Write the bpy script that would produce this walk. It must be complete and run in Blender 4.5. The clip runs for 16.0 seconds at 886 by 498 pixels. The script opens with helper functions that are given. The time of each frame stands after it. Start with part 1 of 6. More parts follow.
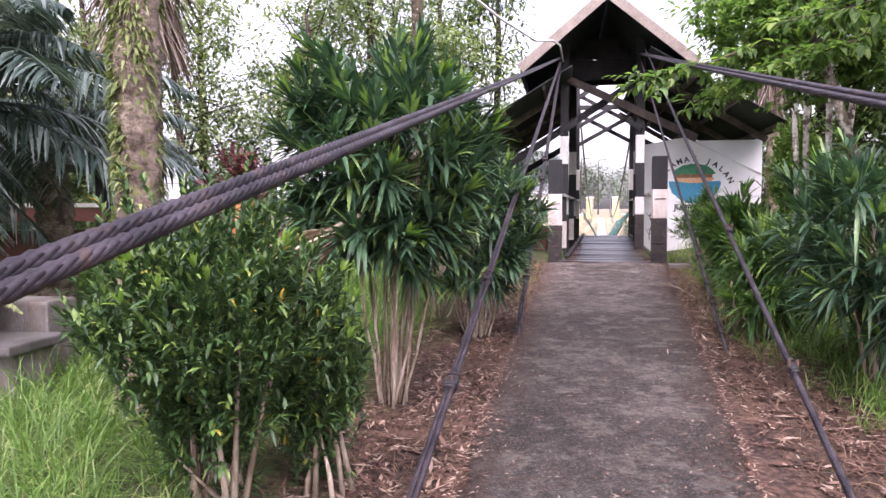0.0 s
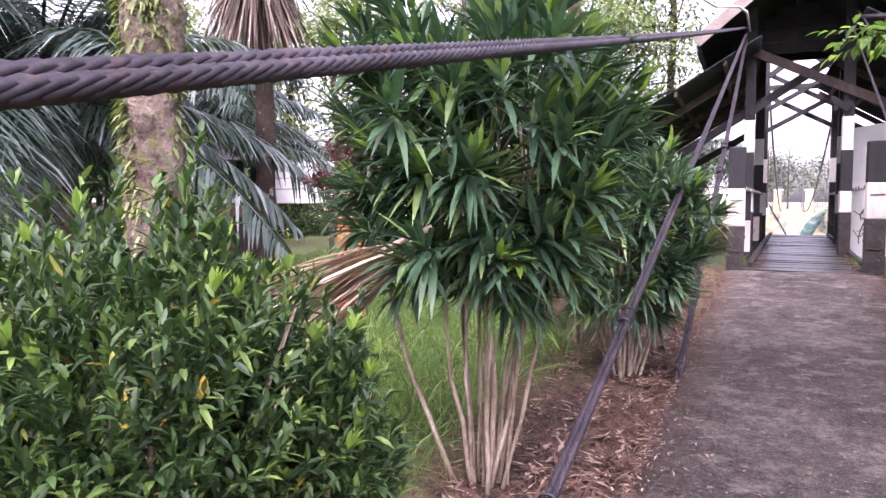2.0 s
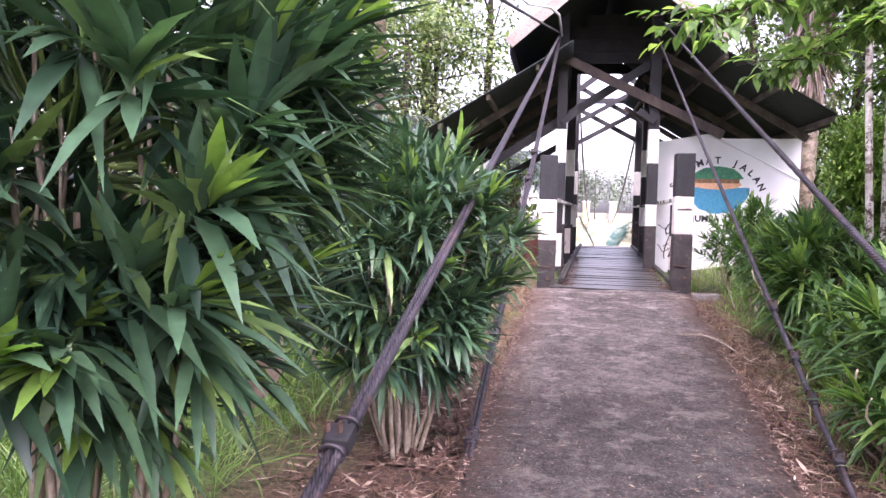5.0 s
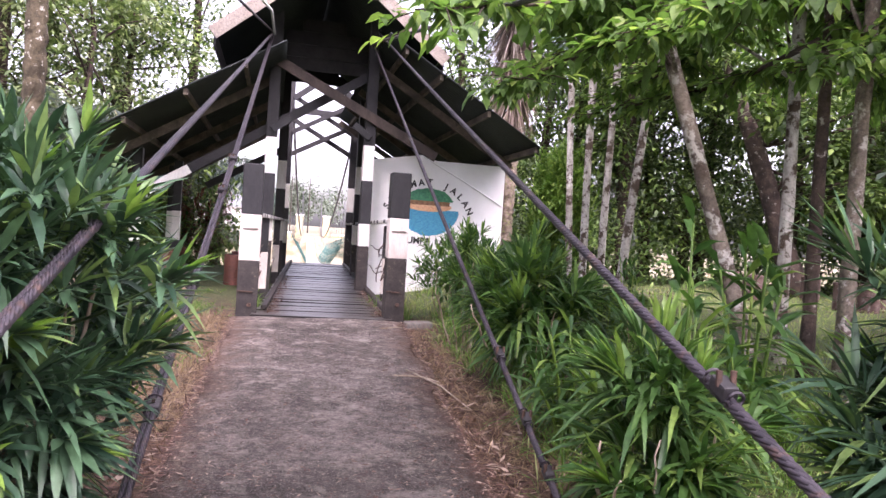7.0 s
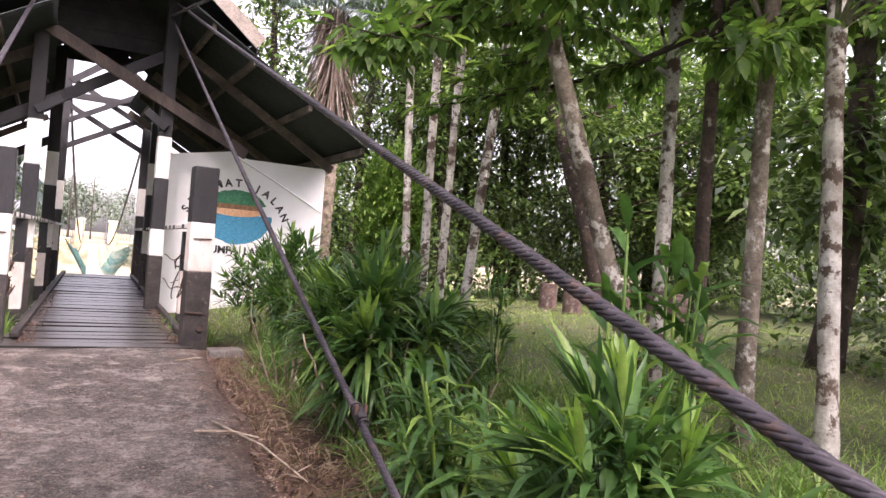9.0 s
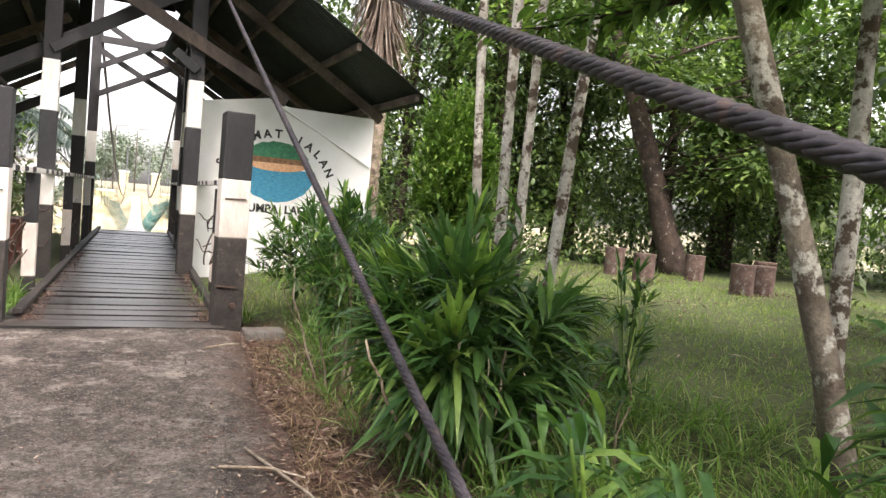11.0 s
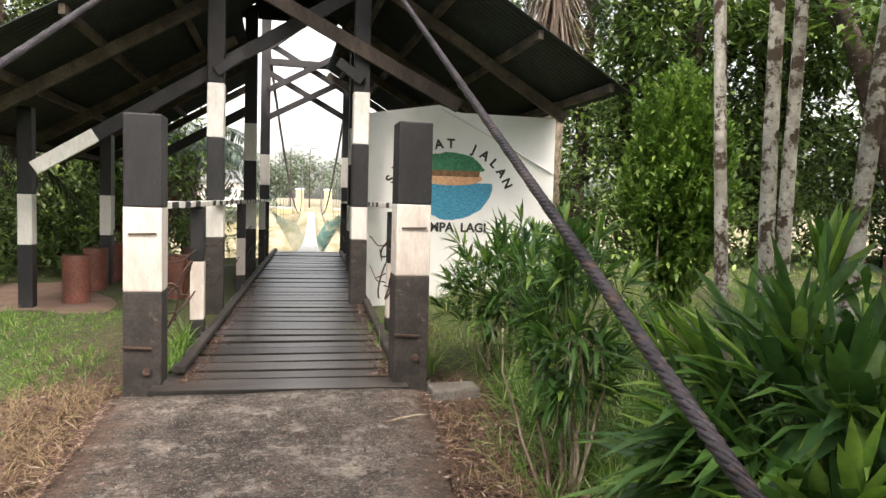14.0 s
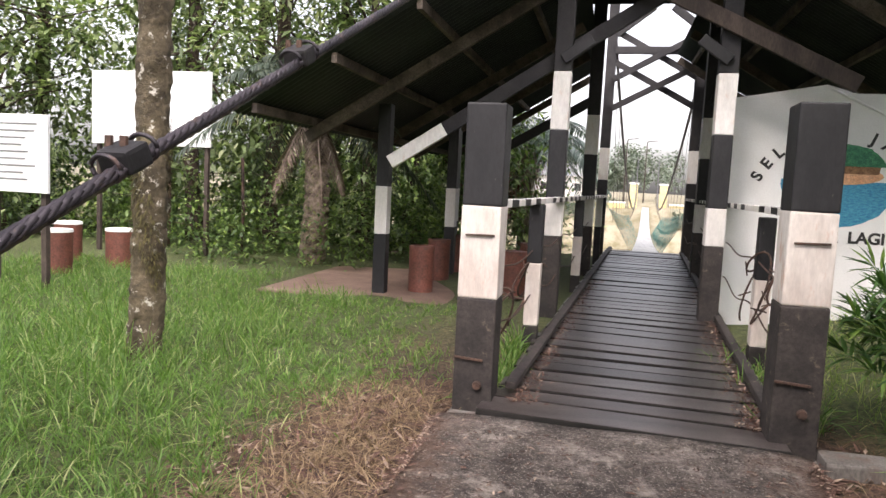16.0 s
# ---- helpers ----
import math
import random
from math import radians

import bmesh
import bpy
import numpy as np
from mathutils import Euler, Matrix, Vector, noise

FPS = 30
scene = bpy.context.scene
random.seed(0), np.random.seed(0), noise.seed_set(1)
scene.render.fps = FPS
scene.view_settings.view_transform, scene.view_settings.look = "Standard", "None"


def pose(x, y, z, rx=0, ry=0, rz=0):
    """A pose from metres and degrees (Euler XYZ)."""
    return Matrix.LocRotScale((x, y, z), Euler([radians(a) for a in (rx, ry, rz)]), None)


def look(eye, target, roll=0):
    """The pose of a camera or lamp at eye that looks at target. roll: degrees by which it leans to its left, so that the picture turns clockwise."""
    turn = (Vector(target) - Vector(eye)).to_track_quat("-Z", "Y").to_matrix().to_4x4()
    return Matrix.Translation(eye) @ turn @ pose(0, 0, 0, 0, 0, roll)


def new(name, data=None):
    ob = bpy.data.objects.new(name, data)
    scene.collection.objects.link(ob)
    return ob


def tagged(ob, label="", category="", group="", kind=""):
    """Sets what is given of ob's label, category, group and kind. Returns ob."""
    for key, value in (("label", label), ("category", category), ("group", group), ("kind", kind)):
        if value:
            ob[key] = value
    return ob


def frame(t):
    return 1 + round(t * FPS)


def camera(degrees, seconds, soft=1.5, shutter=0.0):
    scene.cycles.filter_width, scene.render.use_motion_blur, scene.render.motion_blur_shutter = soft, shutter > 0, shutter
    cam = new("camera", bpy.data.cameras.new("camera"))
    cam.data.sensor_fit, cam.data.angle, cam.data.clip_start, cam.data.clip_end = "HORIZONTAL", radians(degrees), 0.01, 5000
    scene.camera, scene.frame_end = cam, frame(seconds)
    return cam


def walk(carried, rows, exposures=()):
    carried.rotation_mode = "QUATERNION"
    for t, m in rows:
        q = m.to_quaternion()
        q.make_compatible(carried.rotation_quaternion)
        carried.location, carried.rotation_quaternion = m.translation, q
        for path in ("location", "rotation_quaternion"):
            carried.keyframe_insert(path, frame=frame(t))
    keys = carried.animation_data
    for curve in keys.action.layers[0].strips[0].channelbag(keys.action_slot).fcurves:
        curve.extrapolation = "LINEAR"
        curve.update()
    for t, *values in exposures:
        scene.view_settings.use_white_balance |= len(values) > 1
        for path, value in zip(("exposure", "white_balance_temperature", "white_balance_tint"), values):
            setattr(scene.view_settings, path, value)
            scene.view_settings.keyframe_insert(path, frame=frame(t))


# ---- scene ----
cam = camera(64.4, 16.0)
METRES, EYE, TILT, LEAN, TURN = 9.0, 1.4, 0.0, 0.0, 13.77
PATH = [
    (0, (-0.727, -0.567, 1.413), (-1.069, 1.4, 1.3), -0.2),
    (0.5, (-0.745, -0.263, 1.424), (-1.295, 1.659, 1.374), 0.5),
    (1, (-0.735, 0.075, 1.432), (-1.526, 1.907, 1.292), 1.3),
    (1.5, (-0.763, 0.421, 1.469), (-1.498, 2.276, 1.325), 0.2),
    (2, (-0.739, 0.785, 1.479), (-1.533, 2.616, 1.345), 0.0),
    (2.5, (-0.7, 1.04, 1.476), (-1.59, 2.815, 1.24), 1.1),
    (3, (-0.753, 1.322, 1.484), (-1.607, 3.126, 1.343), 1.0),
    (3.5, (-0.793, 1.591, 1.474), (-1.555, 3.426, 1.248), 2.5),
    (4, (-0.769, 1.93, 1.49), (-1.43, 3.815, 1.386), 5.8),
    (4.2, (-0.754, 2.033, 1.495), (-1.348, 3.938, 1.351), 4.0),
    (6.3, (-0.659, 2.953, 1.559), (-0.537, 4.948, 1.484), 5.6),
    (6.5, (-0.637, 3.083, 1.57), (-0.417, 5.069, 1.487), 5.3),
    (7, (-0.634, 3.439, 1.588), (-0.164, 5.383, 1.546), 3.7),
    (7.5, (-0.577, 3.73, 1.581), (0.103, 5.611, 1.569), 7.0),
    (8, (-0.512, 4.005, 1.604), (0.124, 5.9, 1.668), 7.3),
    (8.5, (-0.499, 4.337, 1.604), (0.367, 6.134, 1.744), 5.1),
    (9, (-0.466, 4.674, 1.575), (0.509, 6.42, 1.601), 4.4),
    (9.5, (-0.377, 4.987, 1.603), (0.46, 6.804, 1.617), 5.6),
    (9.7, (-0.348, 5.122, 1.601), (0.476, 6.944, 1.585), 6.2),
    (11.8, (-0.113, 6.413, 1.738), (0.803, 8.186, 1.615), 4.0),
    (12, (-0.115, 6.515, 1.759), (0.782, 8.3, 1.655), 3.2),
    (12.5, (-0.132, 6.7, 1.755), (0.736, 8.497, 1.621), 3.4),
    (13, (-0.068, 6.895, 1.766), (0.733, 8.726, 1.68), 3.2),
    (13.5, (-0.019, 7.106, 1.766), (0.517, 9.03, 1.659), 3.1),
    (14, (-0.024, 7.337, 1.773), (0.431, 9.28, 1.64), 1.7),
    (14.5, (-0.071, 7.557, 1.783), (0.457, 9.482, 1.658), 1.3),
    (15, (-0.117, 7.774, 1.811), (0.172, 9.747, 1.653), 1.1),
    (15.5, (-0.123, 7.976, 1.832), (-0.153, 9.973, 1.724), 2.7),
    (16, (-0.152, 8.143, 1.809), (-0.606, 10.082, 1.621), 2.9),
]
walk(cam, [(t, look(eye, target, roll)) for t, eye, target, roll in PATH], exposures=[(0.0, 1.55, 6240, 34), (2.0, 1.85, 6140, 42), (2.5, 2.15, 6140, 42), (3.0, 2.45, 6040, 41), (4.0, 2.4, 6040, 40), (6.5, 1.89, 6200, 36), (9.5, 1.93, 6750, 27), (12.0, 1.8, 6900, 11), (13.0, 1.73, 6900, 13), (14.0, 1.58, 7100, 12), (16.0, 1.33, 6700, 18)])

# ---- world and light ----
world = bpy.data.worlds.new("sky")
scene.world = world
world.use_nodes = True
wn = world.node_tree
sky = wn.nodes.new("ShaderNodeTexSky")
sky.sky_type, sky.sun_disc = "NISHITA", False
sky.sun_elevation, sky.sun_rotation = radians(52), radians(150)
sky.air_density, sky.dust_density, sky.ozone_density = 1.0, 4.0, 1.0
haze = wn.nodes.new("ShaderNodeHueSaturation")
haze.inputs["Saturation"].default_value, haze.inputs["Value"].default_value = 0.3, 1.25
wn.links.new(sky.outputs[0], haze.inputs["Color"])
wn.links.new(haze.outputs[0], wn.nodes["Background"].inputs[0])
wn.nodes["Background"].inputs[1].default_value = 0.15
sun_data = bpy.data.lights.new("sun", "SUN")
sun_data.energy, sun_data.angle, sun_data.color = 1.2, radians(14), (1.0, 0.95, 0.88)
sun = new("sun", sun_data)
sun.matrix_world = pose(0, 0, 30, 38, 0, -30)

rng = np.random.default_rng(7)


# ---- materials ----
def vary_by_piece(m, low, high):
    """Lets each piece that shares the material differ a little in tone."""
    n, l = m.node_tree.nodes, m.node_tree.links
    b = n["Principled BSDF"]
    src = b.inputs["Base Color"].links[0].from_socket
    r = ramp(n, l, n.new("ShaderNodeObjectInfo").outputs["Random"], [(0.0, (low,) * 3), (1.0, (high,) * 3)])
    l.new(mix(n, l, 1.0, src, r.outputs[0], "MULTIPLY"), b.inputs["Base Color"])


def nodes_of(name):
    m = bpy.data.materials.new(name)
    m.use_nodes = True
    n = m.node_tree.nodes
    return m, n, m.node_tree.links, n["Principled BSDF"]


def noise_tex(n, l, scale, detail=6.0, rough=0.6, stretch=None):
    tc = n.new("ShaderNodeTexCoord")
    mp = n.new("ShaderNodeMapping")
    if stretch:
        mp.inputs["Scale"].default_value = stretch
    t = n.new("ShaderNodeTexNoise")
    t.inputs["Scale"].default_value, t.inputs["Detail"].default_value, t.inputs["Roughness"].default_value = scale, detail, rough
    l.new(tc.outputs["Object"], mp.inputs[0])
    l.new(mp.outputs[0], t.inputs["Vector"])
    return t


def ramp(n, l, src, stops):
    r = n.new("ShaderNodeValToRGB")
    e = r.color_ramp.elements
    while len(e) < len(stops):
        e.new(0.5)
    for el, (p, c) in zip(e, stops):
        el.position, el.color = p, (*c, 1)
    l.new(src, r.inputs[0])
    return r


def mix(n, l, fac, a, b, mode="MIX"):
    m = n.new("ShaderNodeMix")
    m.data_type, m.blend_type = "RGBA", mode
    for sock, v in ((0, fac), (6, a), (7, b)):
        if isinstance(v, (int, float)):
            m.inputs[sock].default_value = v
        elif isinstance(v, tuple):
            m.inputs[sock].default_value = (*v, 1)
        else:
            l.new(v, m.inputs[sock])
    return m.outputs[2]


def bump(n, l, bsdf, src, strength, dist):
    b = n.new("ShaderNodeBump")
    b.inputs["Strength"].default_value, b.inputs["Distance"].default_value = strength, dist
    l.new(src, b.inputs["Height"])
    l.new(b.outputs[0], bsdf.inputs["Normal"])


def surface(name, c0, c1, scale=3.0, rough=0.7, fine=60.0, relief=0.3, depth=0.01, stain=None, stain_at=(0.55, 0.7), stretch=None, metal=0.0, grit=0.35):
    """Two scales of variation: broad blotches between c0 and c1, fine grain, and stains with a colour of their own."""
    m, n, l, b = nodes_of(name)
    big = noise_tex(n, l, scale, stretch=stretch)
    small = noise_tex(n, l, fine, 4.0, 0.7, stretch=stretch)
    base = ramp(n, l, big.outputs[0], [(0.38, c0), (0.62, c1)]).outputs[0]
    grain = ramp(n, l, small.outputs[0], [(0.34, (grit, grit, grit)), (0.62, (1.0, 1.0, 1.0))]).outputs[0]
    col = mix(n, l, 0.7, base, grain, "MULTIPLY")
    if stain:
        s = noise_tex(n, l, scale * 2.3, 8.0, 0.7, stretch=stretch)
        f = ramp(n, l, s.outputs[0], [(stain_at[0], (0, 0, 0)), (stain_at[1], (1, 1, 1))]).outputs[0]
        col = mix(n, l, f, col, stain)
    l.new(col, b.inputs["Base Color"])
    b.inputs["Roughness"].default_value, b.inputs["Metallic"].default_value = rough, metal
    if relief:
        bump(n, l, b, small.outputs[0], relief, depth)
    return m


def leafy(name, dark, light, young=None, rough=0.4, share=0.85, trans=0.25, dry=None, dry_share=0.96):
    """Leaf colour varies from leaf to leaf; light passes through in part."""
    m, n, l, b = nodes_of(name)
    g = n.new("ShaderNodeNewGeometry")
    stops = [(0.0, dark), (share * 0.9, light)]
    if young:
        stops.append((share, young))
    if dry:
        stops += [(dry_share - 0.004, young or light), (dry_share, dry)]
    r = ramp(n, l, g.outputs["Random Per Island"], stops)
    t = noise_tex(n, l, 25.0, 3.0)
    v = ramp(n, l, t.outputs[0], [(0.3, (0.65, 0.65, 0.65)), (0.7, (1.05, 1.05, 1.05))]).outputs[0]
    col = mix(n, l, 1.0, r.outputs[0], v, "MULTIPLY")
    l.new(col, b.inputs["Base Color"])
    b.inputs["Roughness"].default_value = rough
    tr = n.new("ShaderNodeBsdfTranslucent")
    l.new(mix(n, l, 1.0, col, (1.0, 1.15, 0.6), "MULTIPLY"), tr.inputs[0])
    ms = n.new("ShaderNodeMixShader")
    ms.inputs[0].default_value = trans
    l.new(b.outputs[0], ms.inputs[1])
    l.new(tr.outputs[0], ms.inputs[2])
    l.new(ms.outputs[0], n["Material Output"].inputs[0])
    return m


PLANK = surface("deck_timber", (0.026, 0.021, 0.02), (0.075, 0.063, 0.06), 2.0, 0.36, 24, 0.35, 0.004, stain=(0.035, 0.03, 0.028), stain_at=(0.52, 0.66), stretch=(0.7, 2.5, 1.0), grit=0.6)
# near black: edge dirt plus the shade of the plank gaps, painted in
PLANKEDGE = surface("grimed_shaded_plank_edge", (0.006, 0.005, 0.004), (0.016, 0.013, 0.011), 6, 0.9, 50, 0.3, 0.004)
vary_by_piece(PLANK, 0.6, 1.3)
WOOD = surface("rough_timber", (0.035, 0.025, 0.021), (0.09, 0.066, 0.054), 3, 0.8, 50, 0.4, 0.004, stretch=(1, 1, 0.3))
DARKWOOD = surface("dark_timber", (0.012, 0.011, 0.014), (0.032, 0.029, 0.031), 3, 0.7, 50, 0.3, 0.004)
RAFTER = surface("weathered_rafter_timber", (0.06, 0.046, 0.037), (0.165, 0.13, 0.1), 3, 0.85, 45, 0.4, 0.004, stain=(0.05, 0.04, 0.034), stain_at=(0.56, 0.7))
BLACK = surface("black_paint", (0.008, 0.008, 0.01), (0.022, 0.021, 0.024), 4, 0.6, 45, 0.35, 0.003, stain=(0.12, 0.10, 0.085), stain_at=(0.64, 0.72), stretch=(1, 1, 0.4))
BASEBLACK = surface("weathered_black_paint", (0.022, 0.018, 0.017), (0.055, 0.044, 0.04), 5, 0.75, 45, 0.5, 0.004, stain=(0.17, 0.13, 0.10), stain_at=(0.6, 0.75))
WHITE = surface("white_paint", (0.72, 0.69, 0.65), (0.84, 0.82, 0.79), 3, 0.6, 35, 0.2, 0.002, stain=(0.62, 0.43, 0.33), stain_at=(0.6, 0.8), stretch=(1, 1, 0.35), grit=0.8)
PEELED = surface("peeling_white_paint", (0.56, 0.49, 0.44), (0.74, 0.69, 0.64), 5, 0.7, 35, 0.4, 0.004, stain=(0.5, 0.27, 0.18), stain_at=(0.57, 0.7), stretch=(1, 1, 0.3), grit=0.75)
PLASTER = surface("white_plaster", (0.74, 0.74, 0.72), (0.84, 0.84, 0.83), 1.2, 0.8, 60, 0.15, 0.002, stain=(0.6, 0.58, 0.52), stain_at=(0.62, 0.85), grit=0.88)
ROOFTIN = surface("corrugated_roof_sheet", (0.014, 0.02, 0.021), (0.034, 0.043, 0.04), 1.2, 0.7, 25, 0.1, 0.002, stain=(0.07, 0.055, 0.04), stain_at=(0.66, 0.8))
BARGE = surface("barge_board_paint", (0.26, 0.215, 0.18), (0.38, 0.32, 0.275), 2, 0.7, 40, 0.2, 0.003)
STEELROPE = surface("wire_rope_steel", (0.03, 0.026, 0.033), (0.078, 0.066, 0.078), 7, 0.5, 80, 0.4, 0.002, stain=(0.13, 0.075, 0.055), stain_at=(0.55, 0.75), metal=0.35)
RUST = surface("rusty_iron", (0.045, 0.028, 0.022), (0.11, 0.06, 0.042), 8, 0.8, 70, 0.4, 0.002)
REDPAINT = surface("red_oxide_paint", (0.15, 0.055, 0.04), (0.24, 0.085, 0.06), 4, 0.6, 40, 0.2, 0.002, stain=(0.1, 0.06, 0.05))
REDFLOOR = surface("red_cement_floor", (0.19, 0.12, 0.09), (0.28, 0.19, 0.15), 2, 0.7, 60, 0.2, 0.003)
ORANGE = surface("orange_paint", (0.5, 0.18, 0.06), (0.66, 0.27, 0.1), 3, 0.7, 40, 0.2, 0.003, stain=(0.6, 0.4, 0.28))
TERRACOTTA = surface("terracotta", (0.42, 0.13, 0.06), (0.55, 0.19, 0.09), 5, 0.7, 60, 0.2, 0.002)
OLDCEMENT = surface("stained_cement", (0.09, 0.08, 0.07), (0.22, 0.2, 0.185), 2.5, 0.85, 60, 0.4, 0.004, stain=(0.12, 0.085, 0.07), stain_at=(0.5, 0.65), stretch=(1, 1, 0.4))
DARKCEMENT = surface("dark_cement", (0.035, 0.032, 0.03), (0.1, 0.092, 0.088), 3, 0.8, 60, 0.4, 0.004, stain=(0.06, 0.06, 0.045), stain_at=(0.5, 0.65), stretch=(1, 1, 0.4))
BARK = surface("mossy_bark", (0.09, 0.062, 0.046), (0.38, 0.3, 0.24), 7, 0.95, 32, 1.0, 0.04, stain=(0.15, 0.17, 0.05), stain_at=(0.53, 0.62))
PALEBARK = surface("pale_lichen_bark", (0.3, 0.27, 0.23), (0.68, 0.65, 0.6), 3.2, 0.9, 40, 0.7, 0.01, stain=(0.075, 0.052, 0.036), stain_at=(0.5, 0.55), grit=0.55)
LICHENBARK = surface("lichen_palm_bark", (0.055, 0.042, 0.024), (0.17, 0.135, 0.085), 5, 0.95, 30, 0.9, 0.025, stain=(0.5, 0.47, 0.41), stain_at=(0.58, 0.63))
DARKBARK = surface("dark_bark", (0.04, 0.028, 0.022), (0.11, 0.075, 0.06), 4, 0.95, 40, 0.8, 0.02, stain=(0.38, 0.35, 0.31), stain_at=(0.6, 0.65))
MOTTLEBARK = surface("mottled_bark", (0.12, 0.09, 0.07), (0.3, 0.25, 0.2), 3, 0.95, 40, 0.8, 0.015, stain=(0.5, 0.47, 0.42), stain_at=(0.53, 0.6))
STEM = surface("pale_shrub_stem", (0.22, 0.16, 0.11), (0.5, 0.42, 0.33), 9, 0.85, 50, 0.4, 0.004, stretch=(1, 1, 0.4))
NET = surface("green_netting", (0.05, 0.16, 0.14), (0.16, 0.34, 0.31), 4, 0.8, 50, 0, 0)
WIRE = surface("dull_wire", (0.1, 0.09, 0.085), (0.2, 0.18, 0.16), 4, 0.6, 50, 0, 0, metal=0.5)
PAPER = surface("notice_board_white", (0.74, 0.75, 0.76), (0.82, 0.83, 0.83), 1, 0.5, 40, 0, 0, grit=0.92)
INK = surface("black_lettering", (0.02, 0.02, 0.02), (0.035, 0.035, 0.035), 4, 0.6, 40, 0, 0)
GREYINK = surface("grey_print", (0.2, 0.2, 0.21), (0.3, 0.3, 0.3), 4, 0.6, 40, 0, 0)
P_GREEN = surface("painted_forest_green", (0.03, 0.17, 0.1), (0.07, 0.3, 0.15), 22, 0.7, 60, 0, 0)
P_BROWN = surface("painted_trunk_brown", (0.2, 0.1, 0.05), (0.33, 0.18, 0.09), 20, 0.7, 60, 0, 0)
P_SAND = surface("painted_sand_orange", (0.75, 0.4, 0.22), (0.8, 0.5, 0.3), 6, 0.7, 60, 0, 0)
P_BLUE = surface("painted_water_blue", (0.02, 0.2, 0.38), (0.08, 0.38, 0.52), 18, 0.7, 60, 0, 0, stretch=(1, 1, 5))

L_OLEANDER = leafy("oleander_leaf", (0.022, 0.06, 0.036), (0.085, 0.175, 0.088), (0.2, 0.32, 0.1), 0.42, 0.95, 0.22)
L_YOUNG = leafy("young_leaf", (0.15, 0.29, 0.05), (0.28, 0.44, 0.09), None, 0.4, 0.9, 0.35)
L_CROTON = leafy("glossy_shrub_leaf", (0.018, 0.048, 0.018), (0.07, 0.15, 0.04), (0.17, 0.27, 0.06), 0.52, 0.9, 0.2, (0.55, 0.34, 0.03), 0.998)
L_STRAP = leafy("strap_leaf", (0.04, 0.105, 0.034), (0.105, 0.22, 0.056), (0.23, 0.36, 0.085), 0.4, 0.9, 0.38)
L_TREE = leafy("tree_leaf", (0.054, 0.095, 0.033), (0.129, 0.22, 0.057), (0.279, 0.38, 0.087), 0.5, 0.9, 0.4)
L_DARK = leafy("dense_dark_leaf", (0.042, 0.08, 0.028), (0.16, 0.255, 0.07), (0.34, 0.46, 0.14), 0.42, 0.9, 0.32)
L_LIME = leafy("bright_shrub_leaf", (0.116, 0.22, 0.039), (0.229, 0.36, 0.063), (0.354, 0.48, 0.111), 0.5, 0.85, 0.35)
L_PALM = leafy("palm_leaflet", (0.035, 0.065, 0.055), (0.12, 0.175, 0.15), (0.34, 0.4, 0.38), 0.28, 0.85, 0.22)
# lighter leaf copy: skylight and haze on the left background trees, in the colour
L_PALE = leafy("hazed_pale_leaf", (0.12, 0.17, 0.08), (0.3, 0.38, 0.18), (0.46, 0.5, 0.3), 0.5, 0.85, 0.45)
L_GREYPALM = leafy("grey_palm_leaflet", (0.025, 0.04, 0.028), (0.1, 0.13, 0.1), (0.4, 0.36, 0.2), 0.4, 0.93, 0.25)
L_SPRAY = leafy("fresh_branch_leaf", (0.085, 0.16, 0.05), (0.2, 0.34, 0.095), (0.34, 0.47, 0.13), 0.45, 0.9, 0.55)
L_DRY = leafy("dry_frond", (0.27, 0.19, 0.145), (0.6, 0.48, 0.38), None, 0.8, 0.9, 0.15)
L_SKIRT = leafy("dead_palm_leaf", (0.09, 0.06, 0.045), (0.3, 0.225, 0.18), (0.5, 0.42, 0.36), 0.8, 0.93, 0.1)
L_GRASS = leafy("grass_blade", (0.09, 0.19, 0.04), (0.2, 0.35, 0.075), (0.42, 0.47, 0.22), 0.5, 0.92, 0.45)
L_CLEAR = leafy("clearing_grass_blade", (0.12, 0.22, 0.045), (0.3, 0.43, 0.09), (0.55, 0.54, 0.26), 0.5, 0.9, 0.45)
L_STRAW = leafy("dry_grass", (0.08, 0.045, 0.028), (0.25, 0.16, 0.1), None, 0.9, 0.9, 0.15)
L_STRAWPALE = leafy("bleached_grass", (0.14, 0.09, 0.055), (0.4, 0.29, 0.18), None, 0.9, 0.9, 0.2)
L_LITTER = leafy("fallen_leaf", (0.04, 0.02, 0.014), (0.17, 0.09, 0.065), (0.4, 0.3, 0.23), 0.8, 0.86, 0.0)
L_FERN = leafy("fern_leaf", (0.1, 0.15, 0.04), (0.25, 0.3, 0.1), (0.35, 0.4, 0.18), 0.6, 0.9, 0.3)
L_POTFERN = leafy("pot_fern_leaf", (0.17, 0.22, 0.08), (0.38, 0.43, 0.2), None, 0.6, 0.9, 0.35)
L_MOSS = leafy("dark_moss", (0.035, 0.028, 0.014), (0.11, 0.095, 0.03), None, 0.9, 0.9, 0.1)
# distance haze is put into this leaf colour: greyer and paler
L_FAR = leafy("hazed_far_leaf", (0.1, 0.13, 0.1), (0.22, 0.27, 0.21), None, 0.8, 0.9, 0.2)


